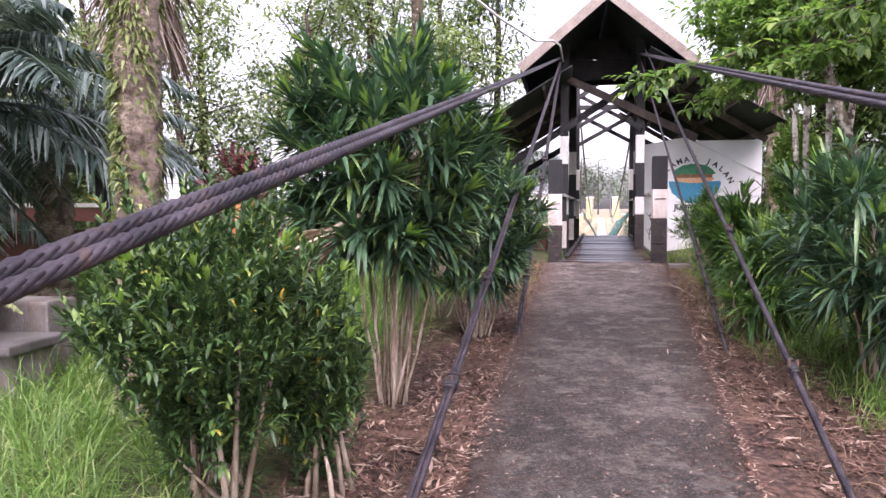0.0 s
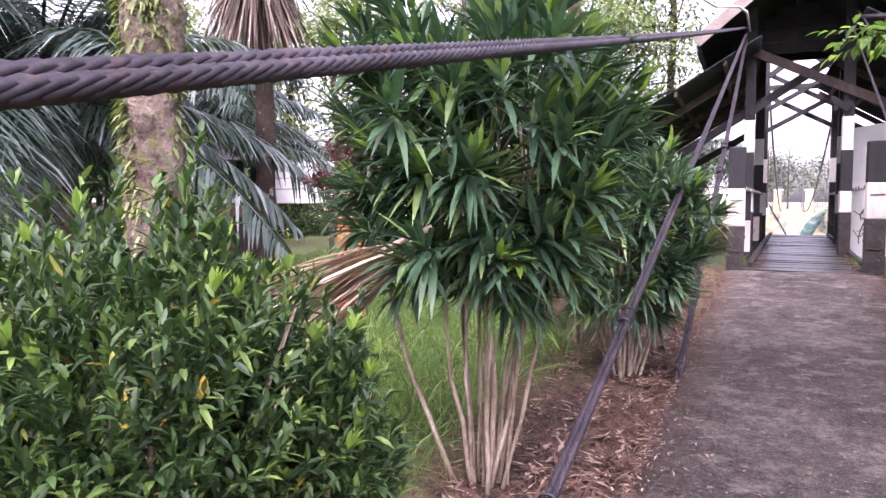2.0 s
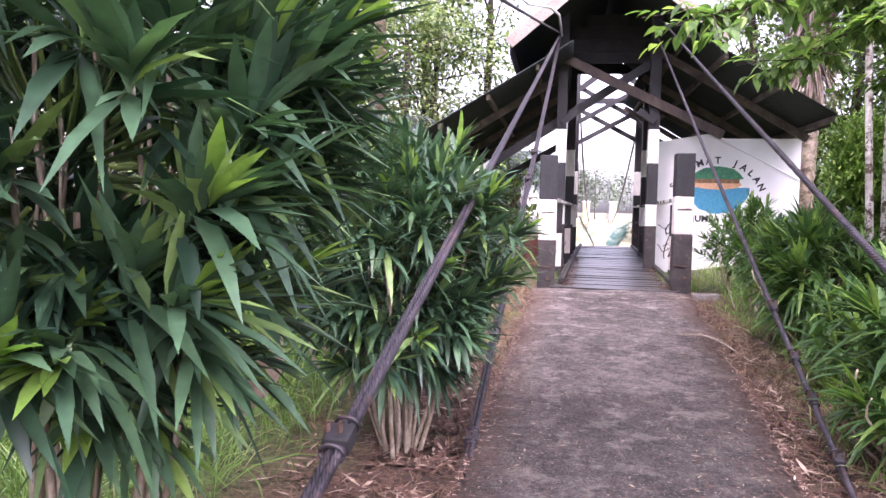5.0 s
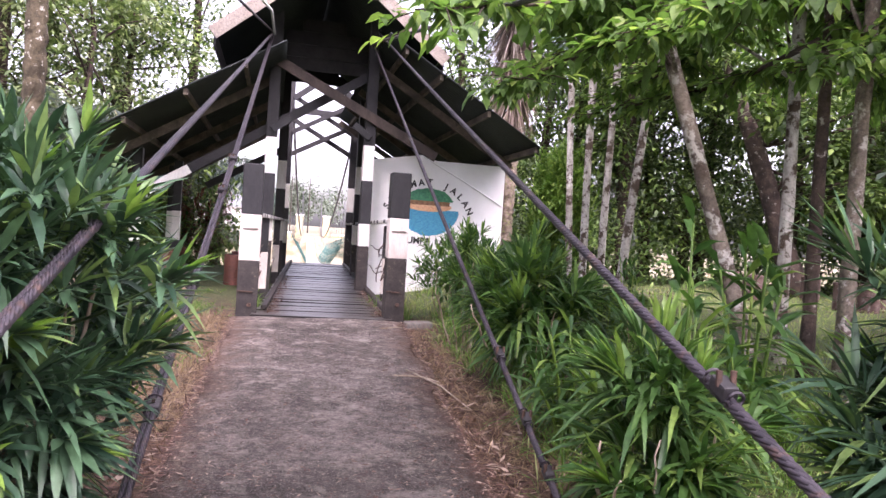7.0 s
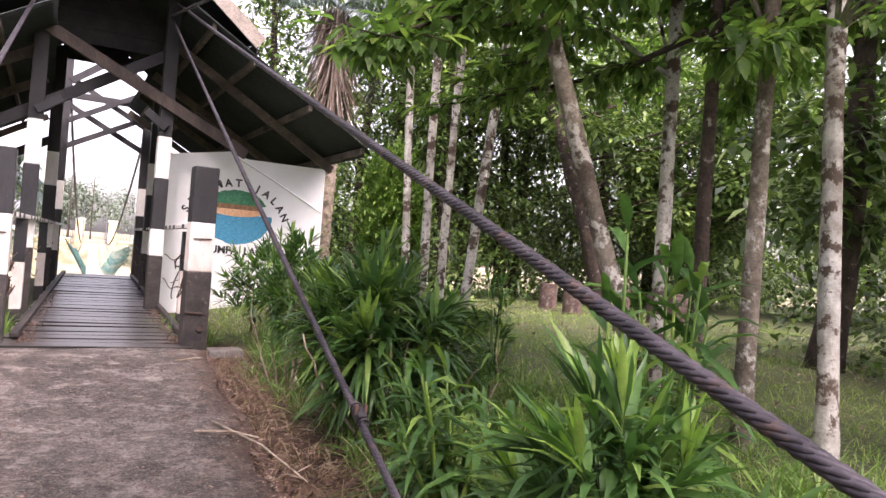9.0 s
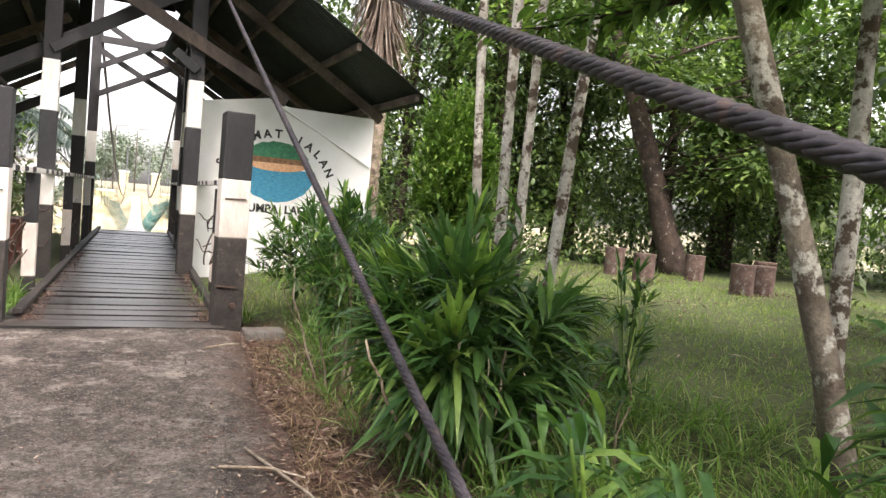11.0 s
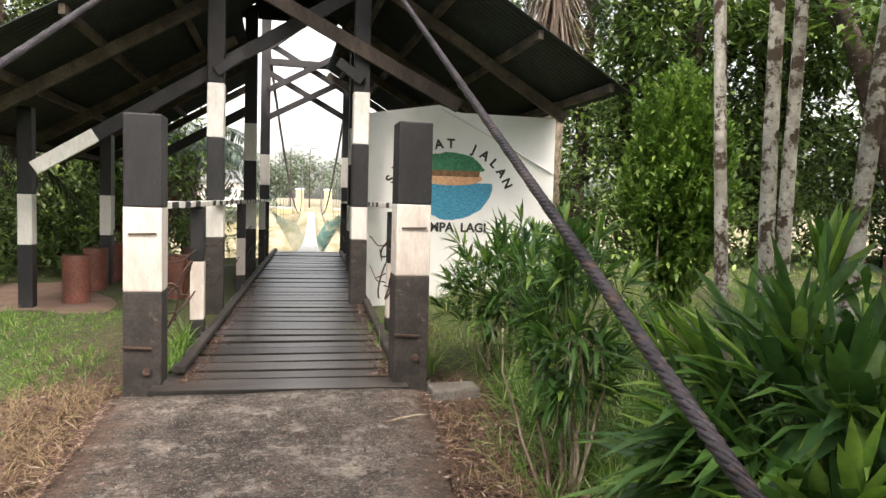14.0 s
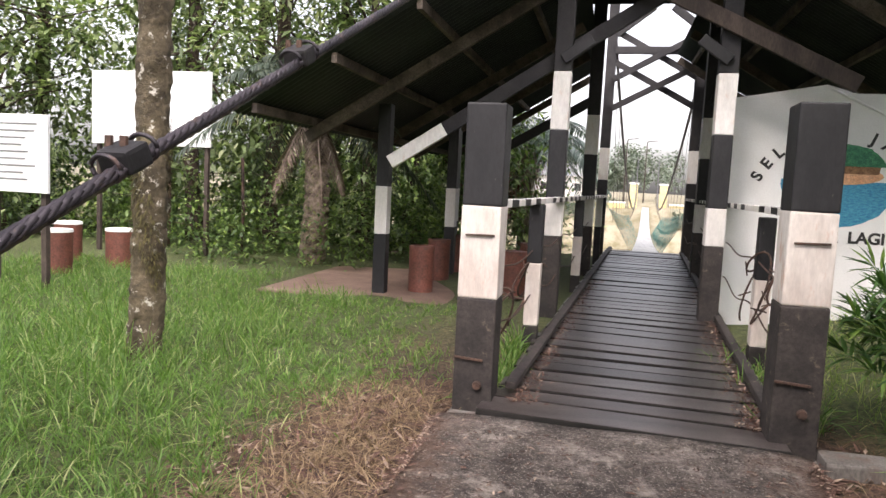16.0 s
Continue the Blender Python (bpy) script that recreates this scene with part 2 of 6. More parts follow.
def ground_material():
    m, n, l, b = nodes_of("soil_and_turf")
    g = n.new("ShaderNodeNewGeometry")
    sep = n.new("ShaderNodeSeparateXYZ")
    l.new(g.outputs["Position"], sep.inputs[0])
    big = noise_tex(n, l, 0.7, 8.0)
    fine = noise_tex(n, l, 22.0, 8.0, 0.75)
    turf = ramp(n, l, fine.outputs[0], [(0.36, (0.022, 0.03, 0.01)), (0.5, (0.06, 0.08, 0.024)), (0.66, (0.15, 0.15, 0.06))]).outputs[0]
    soil = ramp(n, l, fine.outputs[0], [(0.36, (0.025, 0.013, 0.01)), (0.5, (0.075, 0.042, 0.03)), (0.66, (0.19, 0.12, 0.09))]).outputs[0]
    damp = noise_tex(n, l, 2.6, 6.0, 0.7)
    soil = mix(n, l, 1.0, soil, ramp(n, l, damp.outputs[0], [(0.38, (0.45, 0.42, 0.4)), (0.5, (0.9, 0.9, 0.88)), (0.64, (1.5, 1.4, 1.25))]).outputs[0], "MULTIPLY")
    soil = mix(n, l, ramp(n, l, noise_tex(n, l, 4.5, 5.0, 0.6).outputs[0], [(0.58, (0, 0, 0)), (0.68, (0.6, 0.6, 0.6))]).outputs[0], soil, (0.045, 0.055, 0.018))
    # a belt of litter and bare soil runs along the path
    ab = n.new("ShaderNodeMath"); ab.operation = "ABSOLUTE"
    off = n.new("ShaderNodeMath"); off.operation = "ADD"; off.inputs[1].default_value = 0.2
    l.new(sep.outputs[0], off.inputs[0]); l.new(off.outputs[0], ab.inputs[0])
    wob = n.new("ShaderNodeMath"); wob.operation = "MULTIPLY_ADD"; wob.inputs[1].default_value = -1.8
    l.new(big.outputs[0], wob.inputs[0]); l.new(ab.outputs[0], wob.inputs[2])
    belt = n.new("ShaderNodeMapRange")
    belt.inputs[1].default_value, belt.inputs[2].default_value = 0.65, 1.0
    l.new(wob.outputs[0], belt.inputs[0])
    past = n.new("ShaderNodeMapRange")
    past.inputs[1].default_value, past.inputs[2].default_value = 13.0, 16.0
    l.new(sep.outputs[1], past.inputs[0])
    grassy = n.new("ShaderNodeMath")
    grassy.operation = "MAXIMUM"
    l.new(belt.outputs[0], grassy.inputs[0])
    l.new(past.outputs[0], grassy.inputs[1])
    col = mix(n, l, grassy.outputs[0], soil, turf)
    # the bank across the river is dry and sandy
    bank = n.new("ShaderNodeMapRange")
    bank.inputs[1].default_value, bank.inputs[2].default_value, bank.inputs[4].default_value = 50.0, 62.0, 0.8
    l.new(sep.outputs[1], bank.inputs[0])
    col = mix(n, l, bank.outputs[0], col, ramp(n, l, big.outputs[0], [(0.4, (0.2, 0.17, 0.1)), (0.6, (0.36, 0.32, 0.24))]).outputs[0])
    l.new(col, b.inputs["Base Color"])
    b.inputs["Roughness"].default_value = 0.95
    bump(n, l, b, fine.outputs[0], 0.8, 0.03)
    return m


def concrete_material():
    """Worn concrete: pale scoured patches, exposed grit, and damp dirt gathered along both edges."""
    m, n, l, b = nodes_of("path_concrete")
    big, mid_, grit = noise_tex(n, l, 1.3, 8.0, 0.65), noise_tex(n, l, 7.0, 8.0, 0.7), noise_tex(n, l, 55.0, 6.0, 0.8)
    base = ramp(n, l, big.outputs[0], [(0.36, (0.045, 0.039, 0.036)), (0.5, (0.075, 0.066, 0.061)), (0.64, (0.14, 0.127, 0.12))]).outputs[0]
    patch = ramp(n, l, mid_.outputs[0], [(0.4, (0.6, 0.59, 0.58)), (0.5, (0.9, 0.9, 0.9)), (0.62, (1.3, 1.29, 1.28))]).outputs[0]
    col = mix(n, l, 1.0, base, patch, "MULTIPLY")
    col = mix(n, l, 0.85, col, ramp(n, l, grit.outputs[0], [(0.36, (0.3, 0.29, 0.28)), (0.5, (0.95, 0.95, 0.95)), (0.66, (1.5, 1.5, 1.5))]).outputs[0], "MULTIPLY")
    flk = noise_tex(n, l, 75.0, 4.0, 0.7)
    col = mix(n, l, ramp(n, l, flk.outputs[0], [(0.57, (0, 0, 0)), (0.63, (0.55, 0.55, 0.55))]).outputs[0], col, (0.3, 0.28, 0.26))
    col = mix(n, l, ramp(n, l, flk.outputs[0], [(0.33, (0.45, 0.45, 0.45)), (0.4, (0, 0, 0))]).outputs[0], col, (0.02, 0.018, 0.016))
    scar = noise_tex(n, l, 4.2, 10.0, 0.72)
    col = mix(n, l, ramp(n, l, scar.outputs[0], [(0.53, (0, 0, 0)), (0.58, (0.45, 0.45, 0.45)), (0.66, (0.75, 0.75, 0.75))]).outputs[0], col, mix(n, l, 0.6, (0.3, 0.275, 0.255), grit.outputs[0], "MULTIPLY"))
    gouge = noise_tex(n, l, 24.0, 8.0, 0.78)
    col = mix(n, l, 1.0, col, ramp(n, l, gouge.outputs[0], [(0.36, (0.62, 0.6, 0.59)), (0.48, (1.05, 1.04, 1.03)), (0.62, (1.5, 1.47, 1.44))]).outputs[0], "MULTIPLY")
    at = n.new("ShaderNodeAttribute")
    at.attribute_name = "edge_dirt"
    add = n.new("ShaderNodeMath")
    add.operation = "MULTIPLY_ADD"
    add.inputs[1].default_value = 1.7
    l.new(mid_.outputs[0], add.inputs[0])
    l.new(at.outputs["Fac"], add.inputs[2])
    crust = n.new("ShaderNodeMapRange")
    crust.inputs[1].default_value, crust.inputs[2].default_value, crust.inputs[4].default_value = 1.25, 1.85, 0.8
    l.new(add.outputs[0], crust.inputs[0])
    col = mix(n, l, crust.outputs[0], col, mix(n, l, 0.7, (0.12, 0.075, 0.055), grit.outputs[0], "MULTIPLY"))
    # the concrete colour grows paler towards the upper end of the ramp
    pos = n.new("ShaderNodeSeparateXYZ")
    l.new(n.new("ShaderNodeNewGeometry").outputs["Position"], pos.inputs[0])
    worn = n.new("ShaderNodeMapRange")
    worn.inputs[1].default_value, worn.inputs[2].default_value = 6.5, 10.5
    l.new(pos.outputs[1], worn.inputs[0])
    upper_tint = ramp(n, l, worn.outputs[0], [(0.0, (1.0, 0.97, 0.95)), (1.0, (2.4, 2.28, 2.2))]).outputs[0]
    col = mix(n, l, 1.0, col, upper_tint, "MULTIPLY")
    l.new(col, b.inputs["Base Color"])
    b.inputs["Roughness"].default_value = 0.85
    lump = n.new("ShaderNodeMath")
    lump.operation = "MULTIPLY_ADD"
    lump.inputs[1].default_value = 2.0
    l.new(gouge.outputs[0], lump.inputs[0])
    l.new(grit.outputs[0], lump.inputs[2])
    bump(n, l, b, lump.outputs[0], 1.0, 0.035)
    return m


CONCRETE = concrete_material()
GROUND = ground_material()
WATER, wnn, wll, wb = nodes_of("river_water")
wb.inputs["Base Color"].default_value, wb.inputs["Roughness"].default_value = (0.12, 0.1, 0.06, 1), 0.15


# ---- mesh helpers ----
def obj(name, verts, faces, mat, parent=None, label="", smooth=False, mats=None, idx=None):
    me = bpy.data.meshes.new(name)
    me.from_pydata([tuple(v) for v in verts], [], faces)
    for mm in (mats or [mat]):
        me.materials.append(mm)
    if idx is not None:
        me.polygons.foreach_set("material_index", idx)
    if smooth:
        me.polygons.foreach_set("use_smooth", [True] * len(me.polygons))
    ob = new(name, me)
    if parent is not None:
        ob.parent = parent
    if label:
        ob["label"] = label
    return ob


def arrays(name, v, f, mat, parent=None, label="", smooth=True):
    """A mesh out of numpy arrays: v (n, 3), f (m, 3)."""
    me = bpy.data.meshes.new(name)
    me.vertices.add(len(v))
    me.vertices.foreach_set("co", np.asarray(v, np.float32).ravel())
    me.loops.add(f.size)
    me.loops.foreach_set("vertex_index", np.asarray(f, np.int32).ravel())
    me.polygons.add(len(f))
    me.polygons.foreach_set("loop_start", np.arange(0, f.size, f.shape[1], dtype=np.int32))
    me.materials.append(mat)
    me.update(calc_edges=True)
    me.validate()
    if smooth:
        me.polygons.foreach_set("use_smooth", np.ones(len(f), bool))
    ob = new(name, me)
    if parent is not None:
        ob.parent = parent
    if label:
        ob["label"] = label
    return ob


def part(name, bm, mat, parent, label=""):
    me = bpy.data.meshes.new(name)
    bm.to_mesh(me)
    bm.free()
    me.materials.append(mat)
    ob = new(name, me)
    ob.parent = parent
    if label:
        ob["label"] = label
    return ob


def empty(name, label, category, group="", at=(0, 0, 0), kind=""):
    ob = new(name)
    ob.location = at
    ob.empty_display_size = 0.1
    return tagged(ob, label, category, group, kind)


def box_bm(size, at=(0, 0, 0), bevel=0.01, rough=0.0, turn=None):
    bm = bmesh.new()
    bmesh.ops.create_cube(bm, size=1.0)
    bmesh.ops.scale(bm, vec=size, verts=bm.verts)
    if bevel:
        bmesh.ops.bevel(bm, geom=bm.edges[:], offset=bevel, segments=2, affect="EDGES", profile=0.6)
    if rough:
        for v in bm.verts:
            v.co += Vector(noise.noise_vector(v.co * 7 + Vector(at) * 3)) * rough
    if turn is not None:
        bmesh.ops.transform(bm, matrix=turn, verts=bm.verts)
    bmesh.ops.translate(bm, vec=at, verts=bm.verts)
    return bm


def beam_bm(a, b, w, h, bevel=0.008, rough=0.0, up=(0, 0, 1)):
    """A bar of section w (level) by h (upright) from a to b."""
    a, b = Vector(a), Vector(b)
    d = (b - a).normalized()
    side = d.cross(Vector(up)).normalized()
    top = side.cross(d)
    m = Matrix((side, d, top)).transposed().to_4x4()
    return box_bm((w, (b - a).length, h), (a + b) / 2, bevel, rough, m)


def tube(path, radii, sides=8, cap=True):
    """Vertices and triangles of a round bar along a path."""
    p = np.asarray(path, float)
    r = np.broadcast_to(np.asarray(radii, float), (len(p),))
    t = np.gradient(p, axis=0)
    t /= np.linalg.norm(t, axis=1)[:, None] + 1e-9
    ref = np.where(np.abs(t[:, 2:3]) > 0.9, [[1.0, 0, 0]], [[0, 0, 1.0]])
    u = np.cross(t, ref)
    u /= np.linalg.norm(u, axis=1)[:, None] + 1e-9
    w = np.cross(t, u)
    a = np.arange(sides) * 2 * np.pi / sides
    v = p[:, None] + r[:, None, None] * (np.cos(a)[None, :, None] * u[:, None] + np.sin(a)[None, :, None] * w[:, None])
    n = len(p)
    i = (np.arange(n - 1)[:, None] * sides + np.arange(sides)[None]).ravel()
    j = (np.arange(n - 1)[:, None] * sides + (np.arange(sides)[None] + 1) % sides).ravel()
    f = np.concatenate([np.stack([i, j, j + sides], 1), np.stack([i, j + sides, i + sides], 1)])
    v = v.reshape(-1, 3)
    if cap:
        v = np.concatenate([v, p[:1], p[-1:]])
        k = np.arange(sides)
        f = np.concatenate([f, np.stack([(k + 1) % sides, k, np.full(sides, n * sides)], 1), np.stack([(n - 1) * sides + k, (n - 1) * sides + (k + 1) % sides, np.full(sides, n * sides + 1)], 1)])
    return v, f


def join(pieces):
    vs, fs, k = [], [], 0
    for v, f in pieces:
        vs.append(v)
        fs.append(f + k)
        k += len(v)
    return np.concatenate(vs), np.concatenate(fs)


def unit(v):
    return v / (np.linalg.norm(v, axis=-1, keepdims=True) + 1e-9)


def leaves(base, way, length, width, droop=0.3, fold=0.15, simple=False):
    """Leaf blades at the points base, growing along way: each a folded, drooping blade with a midrib."""
    n = len(base)
    length = np.broadcast_to(length, (n,))[:, None]
    width = np.broadcast_to(width, (n,))[:, None]
    droop = np.broadcast_to(droop, (n,))[:, None]
    way = unit(way)
    side = unit(np.cross(way, np.array([[0, 0, 1.0]]) + rng.normal(0, 0.15, (n, 3))))
    nor = np.cross(side, way)
    down = np.array([[0, 0, -1.0]])

    def at(s):
        return base + way * length * s + down * length * droop * s * s
    if simple:
        m = at(0.45)
        v = np.stack([base, m + side * width / 2 + nor * width * fold, at(1.0), m - side * width / 2 + nor * width * fold], 1)
        f = np.array([[0, 1, 3], [3, 1, 2]])
        k = 4
    else:
        m1, m2 = at(0.3), at(0.65)
        v = np.stack([base, m1 - side * width * 0.46 + nor * width * fold, m1, m1 + side * width * 0.46 + nor * width * fold,
                      m2 - side * width * 0.4 + nor * width * fold, m2, m2 + side * width * 0.4 + nor * width * fold, at(1.0)], 1)
        f = np.array([[0, 2, 1], [0, 3, 2], [1, 2, 5], [1, 5, 4], [2, 3, 6], [2, 6, 5], [4, 5, 7], [5, 6, 7]])
        k = 8
    return v.reshape(-1, 3), (f[None] + (np.arange(n) * k)[:, None, None]).reshape(-1, 3)


def sphere_dirs(n, up=-0.3):
    d = unit(rng.normal(0, 1, (n * 3, 3)))
    d = d[d[:, 2] > up]
    return d[:n]


# ---- the lie of the land ----
def path_z(y):
    return 0.06 + 0.0335 * np.clip(y, -8, 12.2)


def path_left(y):
    return -1.2 + 0.02 * np.clip(y - 4, -9, 8.3)


def path_right(y):
    return 0.29 + 0.088 * np.clip(y - 4.2, -2.5, 8)


def smooth(e0, e1, x):
    t = np.clip((x - e0) / (e1 - e0), 0, 1)
    return t * t * (3 - 2 * t)


def ground_z(x, y):
    x, y = np.asarray(x, float), np.asarray(y, float)
    z = 0.02 + 0.028 * np.clip(y, -8, 12.2)
    z = z + (0.62 - z) * smooth(1.0, 3.2, x) * smooth(1.0, 5.0, y)
    z = z + (0.16 + 0.008 * np.clip(y, 0, 20) - z) * smooth(-1.3, -2.6, x) * 0.9
    z = z + 0.035 * np.sin(1.7 * x + 0.6 * y) * np.cos(1.3 * y - 0.4 * x) * smooth(1.2, 2.5, np.abs(x + 0.2))
    river = smooth(24, 31, y) * (1 - smooth(70, 80, y))
    return z - 5.5 * river


def sheet(name, xs, ys, mat, zf):
    X, Y = np.meshgrid(xs, ys)
    v = np.stack([X, Y, zf(X, Y)], -1).reshape(-1, 3)
    nx, ny = len(xs), len(ys)
    i = (np.arange(ny - 1)[:, None] * nx + np.arange(nx - 1)[None]).ravel()
    f = np.stack([i, i + 1, i + nx + 1, i + nx], 1)
    return arrays(name, v, f, mat)


xs = np.unique(np.concatenate([np.linspace(-14, 16, 181), np.linspace(-60, 60, 41), [-1500, -600, -250, -120, 120, 250, 600, 1500]]))
ys = np.unique(np.concatenate([np.linspace(-8, 26, 171), np.linspace(26, 100, 60), [-1500, -500, -150, -60, -25, -14, 140, 250, 600, 1500]]))
tagged(sheet("ground", xs, ys, GROUND, ground_z), "brown soil with leaf litter and uneven green turf", "ground", kind="structure")
water = tagged(sheet("water", np.array([-1500, 0, 1500.0]), np.array([24.5, 50, 82.0]), WATER, lambda x, y: x * 0 - 3.4), "brown river water below the footbridge", "water", kind="structure")


def concrete_path():
    ys = np.linspace(-8, 12.12, 160)
    us = np.linspace(0, 1, 22)
    top, k = [], len(us)
    for y in ys:
        jl, jr = 0.09 * noise.noise((y * 1.3, 0, 0)) + 0.025 * noise.noise((y * 6, 3, 0)), 0.09 * noise.noise((y * 1.1, 9, 0)) + 0.03 * noise.noise((y * 5, 7, 0))
        a, b = path_left(y) + jl, path_right(y) + jr
        for u in us:
            x = a + (b - a) * u
            z = path_z(y) + 0.012 * noise.noise((x * 2, y * 2, 0)) - 0.02 * (abs(2 * u - 1) ** 8)
            top.append((x, y, z))
    n = len(ys)
    v = list(top)
    left = [len(v) + i for i in range(n)]
    v += [(top[i * k][0] - 0.01, top[i * k][1], top[i * k][2] - 0.3) for i in range(n)]
    right = [len(v) + i for i in range(n)]
    v += [(top[i * k + k - 1][0] + 0.01, top[i * k + k - 1][1], top[i * k + k - 1][2] - 0.3) for i in range(n)]
    f = [(i * k + j, i * k + j + 1, (i + 1) * k + j + 1, (i + 1) * k + j) for i in range(n - 1) for j in range(k - 1)]
    f += [(left[i], i * k, (i + 1) * k, left[i + 1]) for i in range(n - 1)]
    f += [(i * k + k - 1, right[i], right[i + 1], (i + 1) * k + k - 1) for i in range(n - 1)]
    f.append((*[(n - 1) * k + j for j in range(k)], right[-1], left[-1]))
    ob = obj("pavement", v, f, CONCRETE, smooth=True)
    dirt = ob.data.attributes.new("edge_dirt", "FLOAT", "POINT")
    dirt.data.foreach_set("value", [abs(2 * u - 1) ** 2.5 for y in ys for u in us] + [1.0] * (2 * n))
    return tagged(ob, "worn grey concrete footpath ramp with crumbling edges", "footpath", kind="structure")


concrete_path()


# ---- the bridge head ----
def mid_x(y):
    return 0.11 + 0.05 * (y - 13.2)


def banded_post(name, x, y, w, z0, bands, label, group, lean=0.0):
    """A square timber post painted in bands: [(top z, material)] from the ground up."""
    p = empty(name, label, "post", group, (x, y, z0))
    z = z0
    for k, (top, mat) in enumerate(bands):
        part("painted_band", box_bm((w - 0.002 * k, w - 0.002 * k, top - z), (0, 0, (top + z) / 2 - z0), 0.012, 0.004), mat, p, {BLACK: "chipped black paint", BASEBLACK: "dull scuffed black paint", WHITE: "white paint with rust runs", PEELED: "peeling white paint", DARKWOOD: "dark bare timber"}.get(mat, ""))
        z = top
    return p


def bolt(parent, at, r=0.03):
    bm = bmesh.new()
    bmesh.ops.create_cone(bm, cap_ends=True, segments=12, radius1=r, radius2=r * 0.8, depth=0.03, matrix=Matrix.Translation(at) @ Matrix.Rotation(radians(90), 4, "X"))
    part("bolt_head", bm, RUST, parent, "rusty bolt head")


gl = banded_post("gate_post", -0.91, 12.48, 0.25, 0.30, [(1.11, BASEBLACK), (1.68, PEELED), (2.30, BLACK)], "stout square gate post painted black and white", "gate posts")
gr = banded_post("gate_post", 0.91, 12.37, 0.25, 0.30, [(1.24, BASEBLACK), (1.75, PEELED), (2.33, BLACK)], "stout square gate post painted black and white", "gate posts")
for g, dz in ((gl, 0), (gr, 0.08)):
    bolt(g, (0.03, -0.135, 0.27 + dz))
    part("nail_hook", beam_bm((-0.09, -0.13, 1.2 + dz), (0.09, -0.134, 1.205 + dz), 0.012, 0.012, 0.003), RUST, g, "rusty iron strap")
    part("nail_hook", beam_bm((-0.125, -0.135, 0.44 + dz), (0.06, -0.14, 0.43 + dz), 0.015, 0.015, 0.003), RUST, g, "rusty iron strap")
BANDS = [(1.28, BASEBLACK), (1.68, WHITE), (2.45, BLACK), (3.08, WHITE), (5.35, DARKWOOD)]
for y, w, xl, xr, bands in ((16.1, 0.2, -0.76, 0.94, BANDS), (20.3, 0.22, -0.53, 1.3, [(1.2, BASEBLACK), (1.66, WHITE), (2.4, BLACK), (3.05, WHITE), (5.0, DARKWOOD)]), (24.3, 0.22, -0.36, 1.52, [(1.2, BASEBLACK), (2.05, BLACK), (2.75, WHITE), (5.9, DARKWOOD)])):
    for x in (xl, xr):
        banded_post("tower_post", x, y, w, 0.2 if y < 22 else -4.5, bands, "tall square tower post with black and white bands", "tower posts")
for y in (14.3, 18.2, 22.3):
    for sgn in (-1, 1):
        x = mid_x(y) + sgn * 0.93
        banded_post("rail_post", x, y, 0.13, 0.25 if y < 20 else -1.0, [(0.6, BASEBLACK), (1.15, PEELED), (1.66, BLACK)] if y < 20 else [(1.1, BLACK), (1.66, WHITE)], "short rail post painted black above white", "rail posts")


def handrail(a, b, label):
    """A flat top rail painted in short black and white lengths, with two slack wires under it."""
    r = empty("handrail", label, "handrail", "handrails", a)
    a, b = Vector(a), Vector(b)
    n = 44
    for k in range(n):
        p, q = a.lerp(b, k / n), a.lerp(b, (k + 1) / n - 0.0008)
        part("rail_length", beam_bm(p - a, q - a, 0.11, 0.05, 0.005, 0.003), (WHITE, BLACK)[k % 2] if k % 7 else WHITE, r)
    for dz, sag in ((0.42, 0.05), (0.8, 0.08)):
        pts = [(a.lerp(b, t) - a) - Vector((0, 0, dz + sag * math.sin(t * math.pi * 6) ** 2)) for t in np.linspace(0, 1, 60)]
        v, f = tube(pts, 0.007, 5)
        arrays("wire", v, f, RUST, r, "rusty slack wire")
    return r


handrail((-0.86, 12.62, 1.69), (-0.3, 24.2, 1.69), "black and white striped timber handrail with rusty wires")
handrail((0.97, 12.52, 1.73), (1.46, 24.2, 1.7), "black and white striped timber handrail with rusty wires")


def approach_deck():
    d = empty("bridge_deck", "weathered grey timber plank deck of the footbridge", "bridge deck", at=(0, 12.1, 0.47))
    for k, sgn in enumerate((-1, 1)):
        part("kerb_beam", beam_bm((mid_x(12.7) + sgn * 0.79, 0.5, 0.05), (mid_x(24.6) + sgn * 0.77, 12.5, 0.05), 0.075, 0.06, 0.014, 0.014), BASEBLACK, d, "splintered dark edge beam with litter")
        part("stringer", beam_bm((mid_x(12.2) + sgn * 0.6, 0.1, -0.16), (mid_x(24.6) + sgn * 0.6, 12.5, -0.16), 0.14, 0.2, 0.01), DARKWOOD, d)
    r = random.Random(3)
    y, k = 12.14, 0
    while y < 24.6:
        w = 0.34 if k == 0 else r.uniform(0.22, 0.32)
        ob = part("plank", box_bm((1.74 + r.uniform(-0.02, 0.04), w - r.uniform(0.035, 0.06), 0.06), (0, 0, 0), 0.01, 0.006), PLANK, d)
        # all faces but the top take the dark edge colour, so gaps read dark
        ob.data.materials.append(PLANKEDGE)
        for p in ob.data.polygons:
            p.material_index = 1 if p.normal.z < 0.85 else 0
        ob.location = (mid_x(y) if k else 0.02, y + w / 2 - 12.1, -0.025 + r.uniform(-0.01, 0.008))
        ob.rotation_euler = (r.uniform(-0.02, 0.02), r.uniform(-0.006, 0.006), -0.035 + r.uniform(-0.014, 0.014))
        y += w
        k += 1


